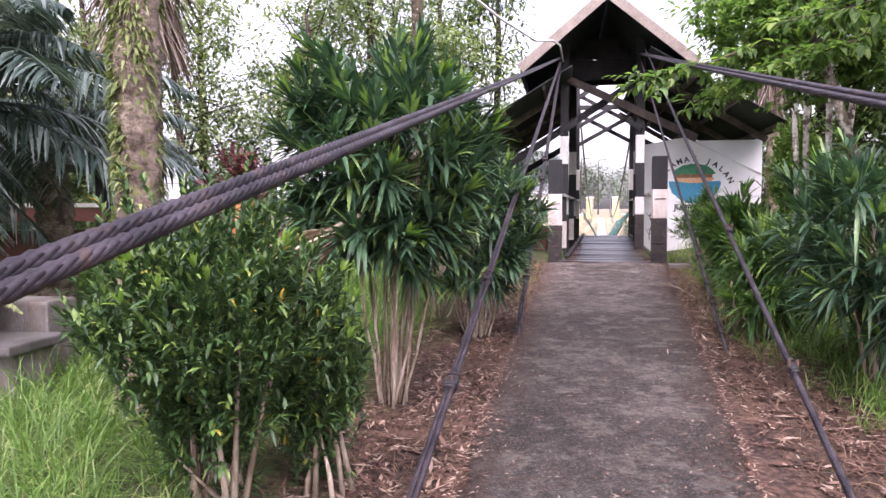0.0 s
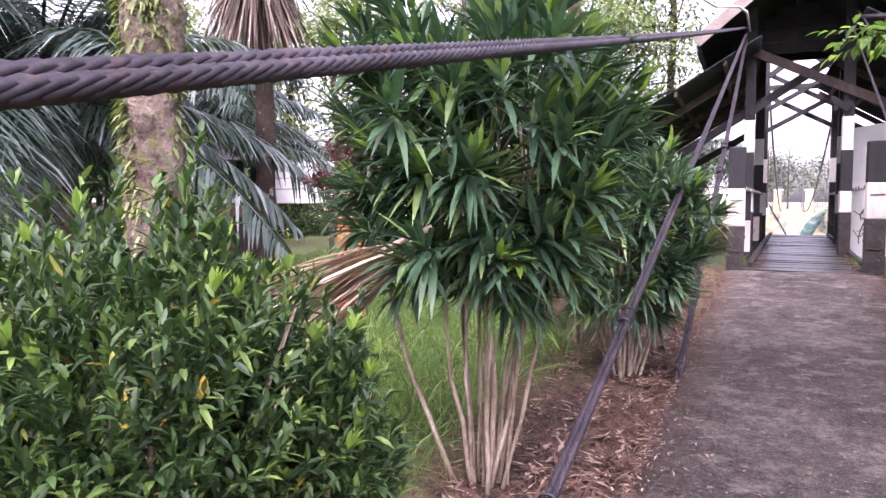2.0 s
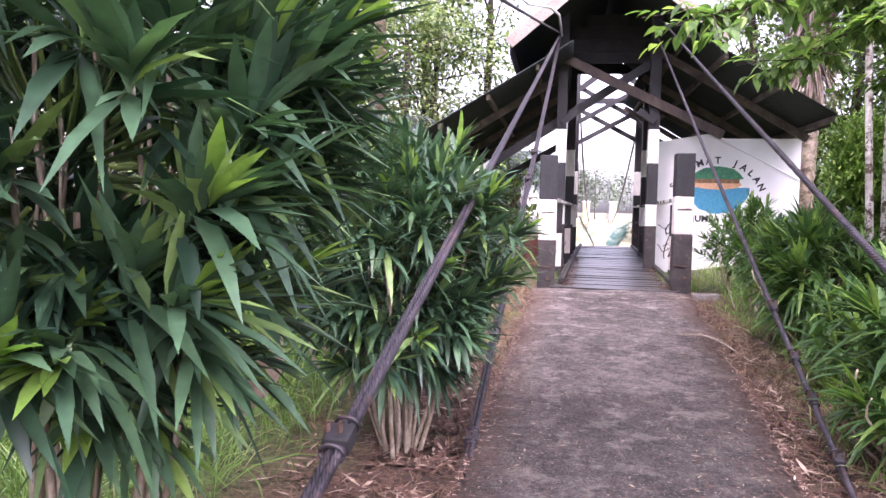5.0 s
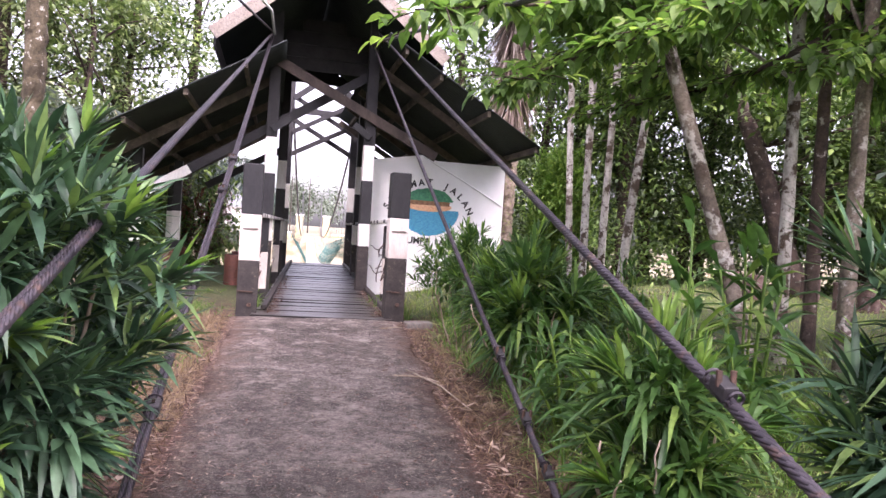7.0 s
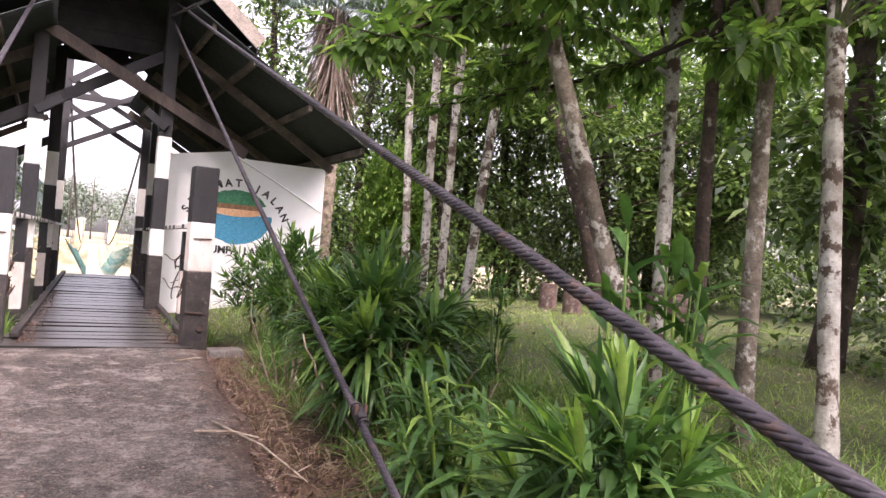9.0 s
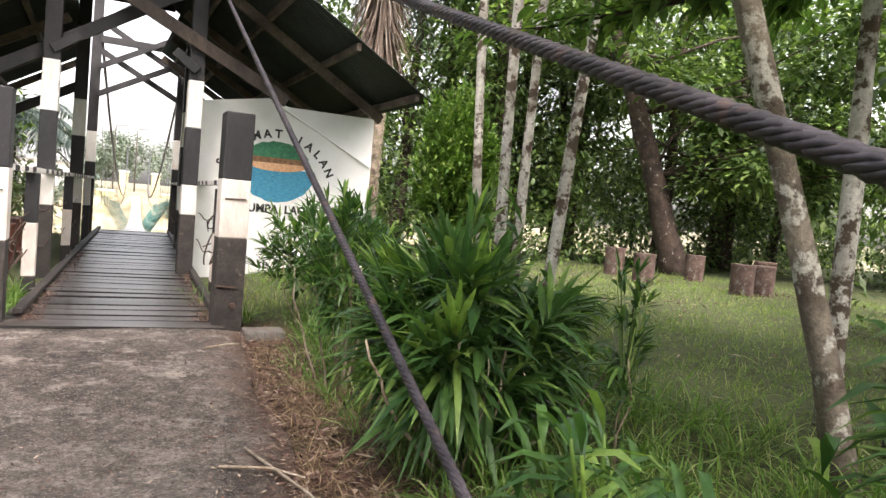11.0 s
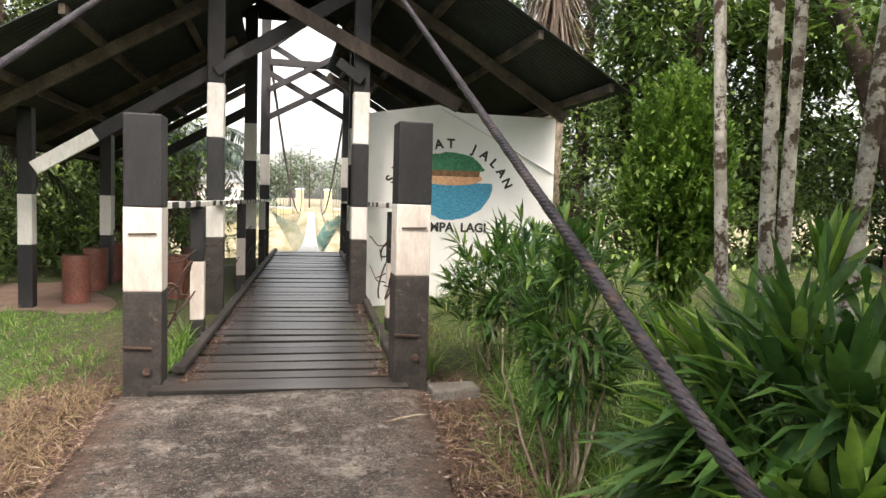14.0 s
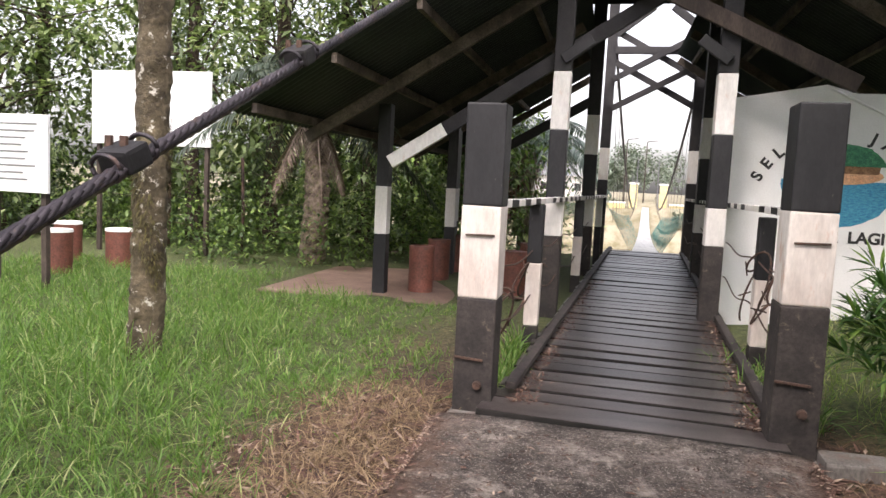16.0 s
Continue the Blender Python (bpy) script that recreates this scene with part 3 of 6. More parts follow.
def tangled_wire(x, y0, y1, z0, z1, seed):
    """Rusty barbed wire left in loops along the rail."""
    w = empty("barbed_wire", "rusty tangled barbed wire along the handrail", "wire", "tangled wires", (x, y0, z0))
    r = np.random.default_rng(seed)
    n = 160
    s = np.linspace(0, 1, n)
    p = np.stack([0.06 * np.sin(s * 43), s * (y1 - y0) + 0.12 * np.sin(s * 23), (z1 - z0) * (0.5 + 0.3 * np.sin(s * 17) + 0.14 * np.sin(s * 41 + 1))], 1)
    v, f = tube(p, 0.009, 5)
    arrays("wire_loop", v, f, RUST, w)
    for k in range(0, n, 9):
        d = unit(r.normal(0, 1, (1, 3)))[0] * 0.06
        v, f = tube(np.array([p[k] - d, p[k] + d]), 0.006, 4)
        arrays("barb", v, f, RUST, w)


tangled_wire(1.04, 12.75, 14.6, 0.7, 1.5, 1)
tangled_wire(-0.86, 12.8, 15.9, 0.6, 1.2, 2)
approach_deck()
part("abutment", box_bm((2.1, 0.3, 1.2), (0.0, 12.38, -0.2), 0.02, 0.01), OLDCEMENT, None)
tagged(bpy.data.objects["abutment"], "stained cement abutment under the deck end", "abutment", kind="structure")
part("sill_block", box_bm((0.35, 0.22, 0.25), (1.22, 12.2, 0.33), 0.02, 0.01), OLDCEMENT, None)
tagged(bpy.data.objects["sill_block"], "small cement block beside the gate post", "block")


def trusswork():
    t = empty("tower_bracing", "dark crossed timber bracing between the tower posts", "bracing", at=(0, 16.0, 0.2))
    o = Vector((0, 16.0, 0.2))

    def bar(a, b, w, h, mat, name="brace", label=""):
        part(name, beam_bm(Vector(a) - o, Vector(b) - o, w, h, 0.008, 0.004), mat, t, label)
    bar((-0.85, 15.95, 4.45), (2.15, 15.95, 2.97), 0.06, 0.17, WOOD, "cross_brace", "brown weathered timber brace")
    bar((1.0, 16.24, 4.42), (-2.15, 16.24, 2.4), 0.06, 0.16, DARKWOOD, "cross_brace")
    bar((-2.1, 16.24, 2.43), (-2.75, 16.24, 2.02), 0.07, 0.16, WHITE, "brace_tip", "white painted brace end")
    bar((-0.5, 20.44, 3.35), (-2.2, 20.44, 2.35), 0.06, 0.16, DARKWOOD, "cross_brace")
    bar((1.3, 20.16, 3.39), (2.6, 20.16, 2.7), 0.06, 0.16, DARKWOOD, "cross_brace")
    m, y = mid_x(24.3), 24.2
    for z0, z1 in ((3.6, 4.62), (4.22, 5.28)):
        bar((m - 0.95, y - 0.1, z0), (m + 0.95, y - 0.1, z1), 0.06, 0.13, DARKWOOD)
        bar((m - 0.95, y + 0.06, z1), (m + 0.95, y + 0.06, z0), 0.06, 0.13, DARKWOOD)
    bar((m - 0.95, y, 4.86), (m + 0.95, y, 4.86), 0.08, 0.16, DARKWOOD, "tie_beam")
    bar((m, y - 0.2, 4.9), (m, y - 0.2, 5.9), 0.02, 0.02, RUST, "lamp_wire")
    for sgn in (-1, 1):
        bar((m + sgn * 0.95, y, 5.2), (m + sgn * 0.2, y, 5.78), 0.08, 0.16, DARKWOOD, "knee_brace")
        x = 0.09 + sgn * 0.85
        bar((x, 15.98, 3.2), (x - sgn * 0.3, 15.98, 3.42), 0.05, 0.12, BLACK, "knee_brace", "short grey-black brace")


trusswork()


def corrugated(name, a, b, c, d, mat, parent, pitch=0.11, depth=0.018, label=""):
    """A corrugated sheet on the corners a (front low), b (front high), c (back high), d (back low); the ribs run down the slope."""
    a, b, c, d = (np.array(p, float) for p in (a, b, c, d))
    length = np.linalg.norm(d - a)
    n = int(length / pitch * 6)
    nor = unit(np.cross(b - a, d - a)[None])[0]
    v = []
    for i in range(n + 1):
        t = i / n
        lift = nor * depth * math.sin(t * length / pitch * 2 * math.pi)
        for s in (0, 0.5, 1):
            lo, hi = a + (d - a) * t, b + (c - b) * t
            v.append(lo + (hi - lo) * s + lift)
    k = 3
    f = [(i * k + j, i * k + j + 1, (i + 1) * k + j + 1, (i + 1) * k + j) for i in range(n) for j in range(2)]
    ob = obj(name, v, f, mat, parent, label, smooth=True)
    md = ob.modifiers.new("thick", "SOLIDIFY")
    md.thickness = 0.006
    return ob


def shelter_roof():
    r = empty("shelter_roof", "dark green corrugated gable roof on timber rafters over the bridge head", "roof", at=(0.3, 14.7, 3.0))
    o = Vector((0.3, 14.7, 3.0))
    y0, y1, yb = 14.7, 21.3, 24.0

    def rel(*p):
        return Vector(p) - o

    def zl(x): return 4.79 + 0.6 * x

    def zr(x): return 5.36 - 0.6 * x
    corrugated("roof_sheet", rel(-3.95, y0, zl(-3.95)), rel(-0.6, y0, zl(-0.6)), rel(-0.6, yb, zl(-0.6)), rel(-3.95, yb, zl(-3.95)), ROOFTIN, r)
    corrugated("roof_sheet", rel(3.8, y0, zr(3.8)), rel(1.0, y0, zr(1.0)), rel(1.0, yb, zr(1.0)), rel(3.8, yb, zr(3.8)), ROOFTIN, r)
    px, pz, e, ez = 0.11, 5.92, 1.78, 4.46
    for s in (-1, 1):
        corrugated("upper_roof_sheet", rel(px + s * e, y0 - 0.05, ez), rel(px, y0 - 0.05, pz), rel(px, y1, pz), rel(px + s * e, y1, ez), ROOFTIN, r)
        part("barge_board", beam_bm(rel(px + s * (e + 0.03), y0 - 0.08, ez - 0.08), rel(px, y0 - 0.08, pz - 0.04), 0.03, 0.2, 0.005), BARGE, r, "faded pinkish barge board")
        part("fascia", beam_bm(rel(px + s * e, y0, ez - 0.14), rel(px + s * e, y1, ez - 0.14), 0.03, 0.24, 0.005), DARKWOOD, r)
    # dark boards added where the gable is only an open, shaded void
    for z, half in ((4.7, 1.25), (4.95, 1.0), (5.2, 0.72), (5.45, 0.42)):
        part("void_fill_board", box_bm((half * 2, 0.02, 0.24), rel(px, 17.4, z), 0.003), DARKWOOD, r)
    # a second dark panel added at the back end keeps the roof void black
    for z, half in ((5.22, 0.92), (5.46, 0.62), (5.7, 0.34)):
        part("void_fill_board", box_bm((half * 2, 0.02, 0.25), rel(px, y1 - 0.06, z), 0.003), DARKWOOD, r)
    for x in (-3.75, -2.9, -2.05, -1.2):
        part("purlin", beam_bm(rel(x, y0 + 0.06, zl(x) - 0.07), rel(x, yb - 0.1, zl(x) - 0.07), 0.06, 0.1, 0.006), RAFTER, r)
    for x in (3.62, 2.75, 1.9, 1.3):
        part("purlin", beam_bm(rel(x, y0 + 0.06, zr(x) - 0.07), rel(x, yb - 0.1, zr(x) - 0.07), 0.06, 0.1, 0.006), RAFTER, r)
    for y in (16.3, 18.8, 21.1, 23.6):
        part("rafter", beam_bm(rel(-3.85, y, zl(-3.85) - 0.2), rel(-0.7, y, zl(-0.7) - 0.2), 0.07, 0.14, 0.006), RAFTER, r)
        part("rafter", beam_bm(rel(3.7, y, zr(3.7) - 0.2), rel(1.0, y, zr(1.0) - 0.2), 0.07, 0.14, 0.006), RAFTER, r)


shelter_roof()
for x, y, mats in ((-3.05, 16.95, 1), (-2.66, 19.3, 1), (-3.0, 21.0, 0), (3.62, 18.9, 0), (3.62, 21.0, 0)):
    banded_post("shelter_column", x, y, 0.17, 0.2, [(1.1, BLACK), (1.72, WHITE), (2.78 if x < 0 else 3.0, BLACK)], "shelter column painted black with one white band", "shelter columns")
part("shelter_floor", box_bm((3.6, 6.0, 0.14), (-2.75, 19.4, 0.25), 0.02, 0.01), REDFLOOR, None)
tagged(bpy.data.objects["shelter_floor"], "low red cement floor of the shelter", "floor", kind="structure")


# ---- the painted wall ----
def word(text, m, size, parent, name="lettering"):
    cu = bpy.data.curves.new(name, "FONT")
    cu.body, cu.size, cu.align_x, cu.extrude = text, size, "CENTER", 0.002
    cu.offset = 0.006
    tmp = bpy.data.objects.new("tmp", cu)
    scene.collection.objects.link(tmp)
    bpy.context.view_layer.update()
    me = bpy.data.meshes.new_from_object(tmp.evaluated_get(bpy.context.evaluated_depsgraph_get()))
    bpy.data.objects.remove(tmp)
    me.materials.clear()
    me.materials.append(INK)
    ob = new(name, me)
    ob.matrix_world = m
    ob.parent = parent
    return ob


def flat_shape(name, outline, y, mat, parent, label):
    """A thin painted patch in an upright plane, 4 mm proud of the wall."""
    bm = bmesh.new()
    f = bm.faces.new([bm.verts.new((x, y, z)) for x, z in outline])
    r = bmesh.ops.extrude_face_region(bm, geom=[f])
    bmesh.ops.translate(bm, vec=(0, 0.003, 0), verts=[v for v in r["geom"] if isinstance(v, bmesh.types.BMVert)])
    bmesh.ops.recalc_face_normals(bm, faces=bm.faces)
    return part(name, bm, mat, parent, label)


def painted_wall():
    w = empty("painted_wall", "white plastered wall with a painted lake scene and farewell lettering", "wall", at=(2.4, 16.6, 0.2))
    o = Vector((2.4, 16.6, 0.2))
    bm = bmesh.new()
    pts = [(1.1, 0.1), (3.68, 0.1), (3.68, 2.97), (2.32, 2.97), (2.02, 3.06), (1.1, 2.9)]
    f = bm.faces.new([bm.verts.new((x - o.x, 16.55 - o.y, z - o.z)) for x, z in pts])
    r = bmesh.ops.extrude_face_region(bm, geom=[f])
    bmesh.ops.translate(bm, vec=(0, 0.14, 0), verts=[v for v in r["geom"] if isinstance(v, bmesh.types.BMVert)])
    bmesh.ops.recalc_face_normals(bm, faces=bm.faces)
    part("wall_panel", bm, PLASTER, w)
    cx, cz, R = 2.2 - o.x, 1.66 - o.z, 0.84
    y = 16.55 - o.y
    text = "SELAMAT JALAN"
    for k, ch in enumerate(text):
        if ch == " ":
            continue
        a = radians(64 - 128 * k / (len(text) - 1))
        m = Matrix.Translation((cx - R * math.sin(a) * 1.0, y - 0.003, cz + R * math.cos(a))) @ Matrix.Rotation(-a, 4, "Y") @ Matrix.Rotation(radians(90), 4, "X")
        word(ch, m, 0.17, w)
    word("JUMPA  LAGI", Matrix.Translation((2.25 - o.x, y - 0.003, 1.38 - o.z)) @ Matrix.Rotation(radians(90), 4, "X"), 0.17, w)

    def ring(x0, z0, rx, rz, a0, a1, n=24, wob=0.0, seed=0):
        return [(x0 - o.x + rx * math.cos(a) * (1 + wob * noise.noise((a * 5, seed, 0))), z0 - o.z + rz * math.sin(a) * (1 + wob * noise.noise((a * 5, seed, 3)))) for a in np.linspace(a0, a1, n)]
    flat_shape("painted_water", ring(2.22, 2.04, 0.58, 0.5, math.pi, 2 * math.pi, 30, 0.06, 1), y - 0.004, P_BLUE, w, "blue painted lake")
    flat_shape("painted_sand", ring(2.2, 2.1, 0.45, 0.1, 0, 2 * math.pi, 28), y - 0.008, P_SAND, w, "orange painted sand bank")
    flat_shape("painted_trunks", [(1.8 - o.x, 2.12 - o.z), (2.6 - o.x, 2.12 - o.z), (2.62 - o.x, 2.24 - o.z), (1.78 - o.x, 2.24 - o.z)], y - 0.012, P_BROWN, w, "brown painted tree trunks")
    flat_shape("painted_forest", ring(2.2, 2.2, 0.46, 0.24, 0, math.pi, 30, 0.1, 5), y - 0.016, P_GREEN, w, "green painted forest")
    # a thin pale bar added across the wall where the brace's shadow line runs
    v, f = tube([(2.05 - o.x, y - 0.02, 3.02 - o.z), (2.75 - o.x, y - 0.02, 2.68 - o.z), (3.66 - o.x, y - 0.02, 2.2 - o.z)], 0.014, 6)
    arrays("tubing", v, f, PLASTER, w, "thin pale bar added on the line of the brace's shadow")


painted_wall()


# ---- suspension cables ----
def wire_rope(a, b, radius, label, clamps=(), pitch=0.16, double=0.0, side=1.0):
    """A laid wire rope of six strands from a to b with a slight sag, and clamps at the given shares of its length."""
    a, b = np.array(a, float), np.array(b, float)
    c = empty("wire_rope", label, "cable", "suspension cables", tuple(a))
    d = b - a
    L = np.linalg.norm(d)
    t = unit(d[None])[0]
    u = unit(np.cross(t, [0, 0, 1.0])[None])[0]
    w = np.cross(u, t)
    n = int(L / pitch * 5)
    s = np.linspace(0, 1, n + 1)
    for shift in ((0,) if not double else (0, 1)):
        mid = s[:, None] * d - np.array([0, 0, 1.0]) * (0.03 * np.sin(s * np.pi))[:, None] + u * shift * double * side * 0.85 + w * shift * double * 0.5
        for k in range(6):
            ph = 2 * np.pi * (s * L / pitch + k / 6)
            p = mid + radius * 0.58 * (np.cos(ph)[:, None] * u + np.sin(ph)[:, None] * w)
            v, f = tube(p, radius * 0.5, 4)
            arrays("strand", v, f, STEELROPE, c)
    for q in clamps:
        p = Vector(d * q)
        off = Vector(u) * double * side * 0.42
        part("clamp_saddle", beam_bm(p - Vector(t) * 0.035 + off, p + Vector(t) * 0.035 + off, radius * 2.5 + double, radius * 2.4 + double * 0.4, 0.009, 0.003), DARKWOOD, c, "rusty cable clamp")
        for dt in (-0.055, 0.055):
            a_ = np.linspace(0, 2 * np.pi, 17)
            loop = np.array(p + off + Vector(t) * dt) + (np.cos(a_)[:, None] * u * (radius * 1.15 + double * 0.45) + np.sin(a_)[:, None] * w * (radius * 1.15 + double * 0.3))
            v, f = tube(loop, 0.005, 6)
            arrays("binding_wire", v, f, STEELROPE, c, "dark binding wire")
        for sg in (-1, 1):
            bm = bmesh.new()
            bmesh.ops.create_cone(bm, cap_ends=True, segments=6, radius1=0.008, radius2=0.008, depth=0.04, matrix=Matrix.Translation(p + Vector(u) * sg * radius * 1.1 + Vector(w) * radius * 1.5))
            part("clamp_bolt", bm, RUST, c)
    return c


TOPL, TOPR = (-0.84, 15.95, 4.86), (0.88, 15.95, 4.88)
wire_rope((-1.43, -4.2, 0.4), TOPL, 0.0135, "heavy twisted steel suspension cable laid double", (0.02,), double=0.026, side=-1.0)
wire_rope((-1.33, 0.9, 0.0), TOPL, 0.014, "dark twisted steel back-stay cable", (0.12, 0.2), double=0.03)
wire_rope((-1.19, 5.35, 0.02), TOPL, 0.015, "dark twisted steel back-stay cable", (0.06, 0.143, 0.244, 0.373, 0.438), double=0.032)
wire_rope((0.315, 1.4, 0.007), (0.965, 15.95, 5.084), 0.018, "dark twisted steel back-stay cable", (0.12, 0.245))
wire_rope((0.64, 5.4, 0.03), TOPR, 0.018, "dark twisted steel back-stay cable", (0.06, 0.1, 0.133, 0.182))
wire_rope((0.2, -4.2, 0.36), TOPR, 0.017, "heavy twisted steel suspension cable laid double", (0.05,), double=0.036)
v, f = tube([(-2.3, 9.0, 4.55), (-1.8, 11.0, 4.5), (-1.3, 13.2, 4.62), (-1.0, 14.2, 4.85), (-0.86, 14.7, 4.86), (-0.8, 15.1, 4.6)], 0.022, 8)
tagged(arrays("conduit_pipe", v, f, PLASTER), "thin white conduit bent down at the tower", "pipe")


PALEBOARD = surface("bleached_boards", (0.34, 0.35, 0.35), (0.5, 0.51, 0.5), 2, 0.6, 30, 0.2, 0.003)


# ---- the span over the river ----
def far_span():
    s = empty("suspension_footbridge", "long narrow suspension footbridge with pale walkway and green side netting", "footbridge", at=(0.7, 24.6, 0.4))
    o = np.array([0.7, 24.6, 0.4])
    L, ye = 52.0, 76.6

    def cx(y): return mid_x(24.6) + 0.045 * (y - 24.6)

    def dz(y): return 0.42 - 1.5 * math.sin((y - 24.6) / L * math.pi) * 0.55
    ysn = np.linspace(24.65, ye, 80)
    for a, b in zip(ysn[:-1], ysn[1:]):
        part("walkway_plank", beam_bm(np.array([cx(a), a, dz(a)]) - o, np.array([cx(b), b - 0.03, dz(b)]) - o, 0.62, 0.05, 0.0), PALEBOARD, s)
    for sgn in (-1, 1):
        def cab(y):
            t = (y - 24.6) / L
            return 5.0 - 4.2 * 4 * t * (1 - t) * 0.98
        top = np.array([[cx(y) + sgn * (0.95 - 0.25 * math.sin((y - 24.6) / L * math.pi)), y, cab(y)] for y in np.linspace(24.4, ye, 60)]) - o
        v, f = tube(top, 0.035, 6)
        arrays("main_cable", v, f, STEELROPE, s)
        pcs = []
        for y in np.linspace(25.6, ye - 1, 24):
            xx = cx(y) + sgn * (0.95 - 0.25 * math.sin((y - 24.6) / L * math.pi))
            pcs.append(tube(np.array([[xx, y, cab(y)], [cx(y) + sgn * 0.8, y, dz(y) + 0.7]]) - o, 0.006, 4))
        v, f = join(pcs)
        tagged(arrays("hanger_rigging", v, f, WIRE, s), kind="stuff")
        net = []
        for y in np.arange(24.7, 46, 0.9):
            for d in (-0.5, -0.2, 0.2, 0.5):
                net.append(tube(np.array([[cx(y) + sgn * 0.32, y, dz(y)], [cx(y) + sgn * 0.86, y + d, dz(y) + 1.0]]) - o, 0.0045, 3, False))
        v, f = join(net)
        tagged(arrays("netting", v, f, NET, s, "green rope netting"), kind="stuff")


far_span()


# ---- far bank ----
def house(x, y, w, d, h, wall_mat, label):
    z = float(ground_z(x, y))
    hs = empty("house", label, "house", "far houses", (x, y, z))
    part("wall", box_bm((w, d, h), (0, 0, h / 2), 0.02), wall_mat, hs)
    bm = bmesh.new()
    e = 0.5
    pts = [(-w / 2 - e, -d / 2 - e, h), (w / 2 + e, -d / 2 - e, h), (w / 2 + e, d / 2 + e, h), (-w / 2 - e, d / 2 + e, h), (-w / 2 - e, 0, h + d * 0.3), (w / 2 + e, 0, h + d * 0.3)]
    vs = [bm.verts.new(p) for p in pts]
    for q in ((0, 1, 5, 4), (2, 3, 4, 5), (0, 4, 3), (1, 2, 5), (0, 3, 2, 1)):
        bm.faces.new([vs[i] for i in q])
    part("roof", bm, HAZEROOF, hs)
    for k in range(max(2, int(w / 2.2))):
        xx = -w / 2 + (k + 0.5) * w / max(2, int(w / 2.2))
        win = part("window", box_bm((0.9, 0.08, 1.0), (xx, -d / 2 - 0.02, h * 0.55), 0.01), DARKWOOD, hs)
        part("window_frame", box_bm((1.05, 0.06, 0.08), (xx, -d / 2 - 0.05, h * 0.55 - 0.55), 0.005), WHITE, win)


# far roofs: a dark roof lifted to pale grey to paint in the haze
HAZEROOF = surface("haze_greyed_roof", (0.3, 0.31, 0.32), (0.42, 0.43, 0.43), 1.0, 0.6, 20, 0, 0)
YELLOW = surface("yellow_paint", (0.72, 0.6, 0.28), (0.8, 0.7, 0.4), 2, 0.7, 40, 0, 0)
house(-8.0, 108, 9, 6, 3.2, WHITE, "low white house with a haze-greyed roof across the river")
house(15.0, 110, 7, 6, 3.4, YELLOW, "low yellow house with a haze-greyed roof across the river")
house(27.5, 112, 9, 7, 3.4, WHITE, "low white house with a haze-greyed roof across the river")
for x, w in ((1.95, 0.75), (4.75, 0.7)):
    g = empty("far_gate_pillar", "broad yellow gate pillar with a white cap at the far bridge end", "pillar", "far gate pillars", (x, 79.5, -0.3))
    part("shaft", box_bm((w, 0.8, 2.9), (0, 0, 1.45), 0.04), YELLOW, g)
    part("cap", box_bm((w + 0.15, 0.95, 0.16), (0, 0, 2.95), 0.04), WHITE, g, "white pillar cap")
for x, w in ((-0.4, 3.2), (7.2, 3.6)):
    g = empty("far_parapet", "low yellow and white parapet beside the far gate", "parapet", "far parapets", (x, 79.3, -0.4))
    part("parapet_wall", box_bm((w, 0.35, 1.1), (0, 0, 0.55), 0.03), YELLOW, g)
    part("coping", box_bm((w + 0.1, 0.5, 0.18), (0, 0, 1.15), 0.03), WHITE, g, "white coping")
for x, y in ((1.2, 90), (3.6, 96)):
    z = float(ground_z(x, y))
    lp = empty("street_lamp", "grey street lamp post across the river", "lamp post", "far lamp posts", (x, y, z))
    v, f = tube([(0, 0, 0), (0, 0, 7), (0.1, 0, 7.3)], [0.09, 0.06, 0.05], 8)
    arrays("pole", v, f, WIRE, lp)
    part("lamp_arm", beam_bm((0, 0, 7.25), (1.2, 0, 7.4), 0.08, 0.08, 0.01), WIRE, lp)


def far_woods():
    pcs = []
    for k in range(110):
        x, y = rng.uniform(-70, 95), rng.uniform(112, 160)
        h = rng.uniform(4.5, 8.0) + 2.0 * math.sin(x * 0.09 + 1)
        n = 750
        c = np.array([x, y, h * 0.6]) + sphere_dirs(14, -0.5) * [rng.uniform(2.5, 4.5), 3.0, h * 0.36]
        which = rng.integers(len(c), size=n)
        o = unit(rng.normal(0, 1, (n, 3))) * rng.uniform(0, 1, (n, 1)) ** 0.4 * [1.5, 1.5, 0.9]
        pcs.append(leaves(c[which] + o, o + rng.normal(0, 0.5, (n, 3)), rng.uniform(0.3, 0.65, n), rng.uniform(0.25, 0.5, n), 0.3, 0.1, True))
    v, f = join(pcs)
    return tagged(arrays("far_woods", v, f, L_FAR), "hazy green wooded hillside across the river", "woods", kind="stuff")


far_woods()


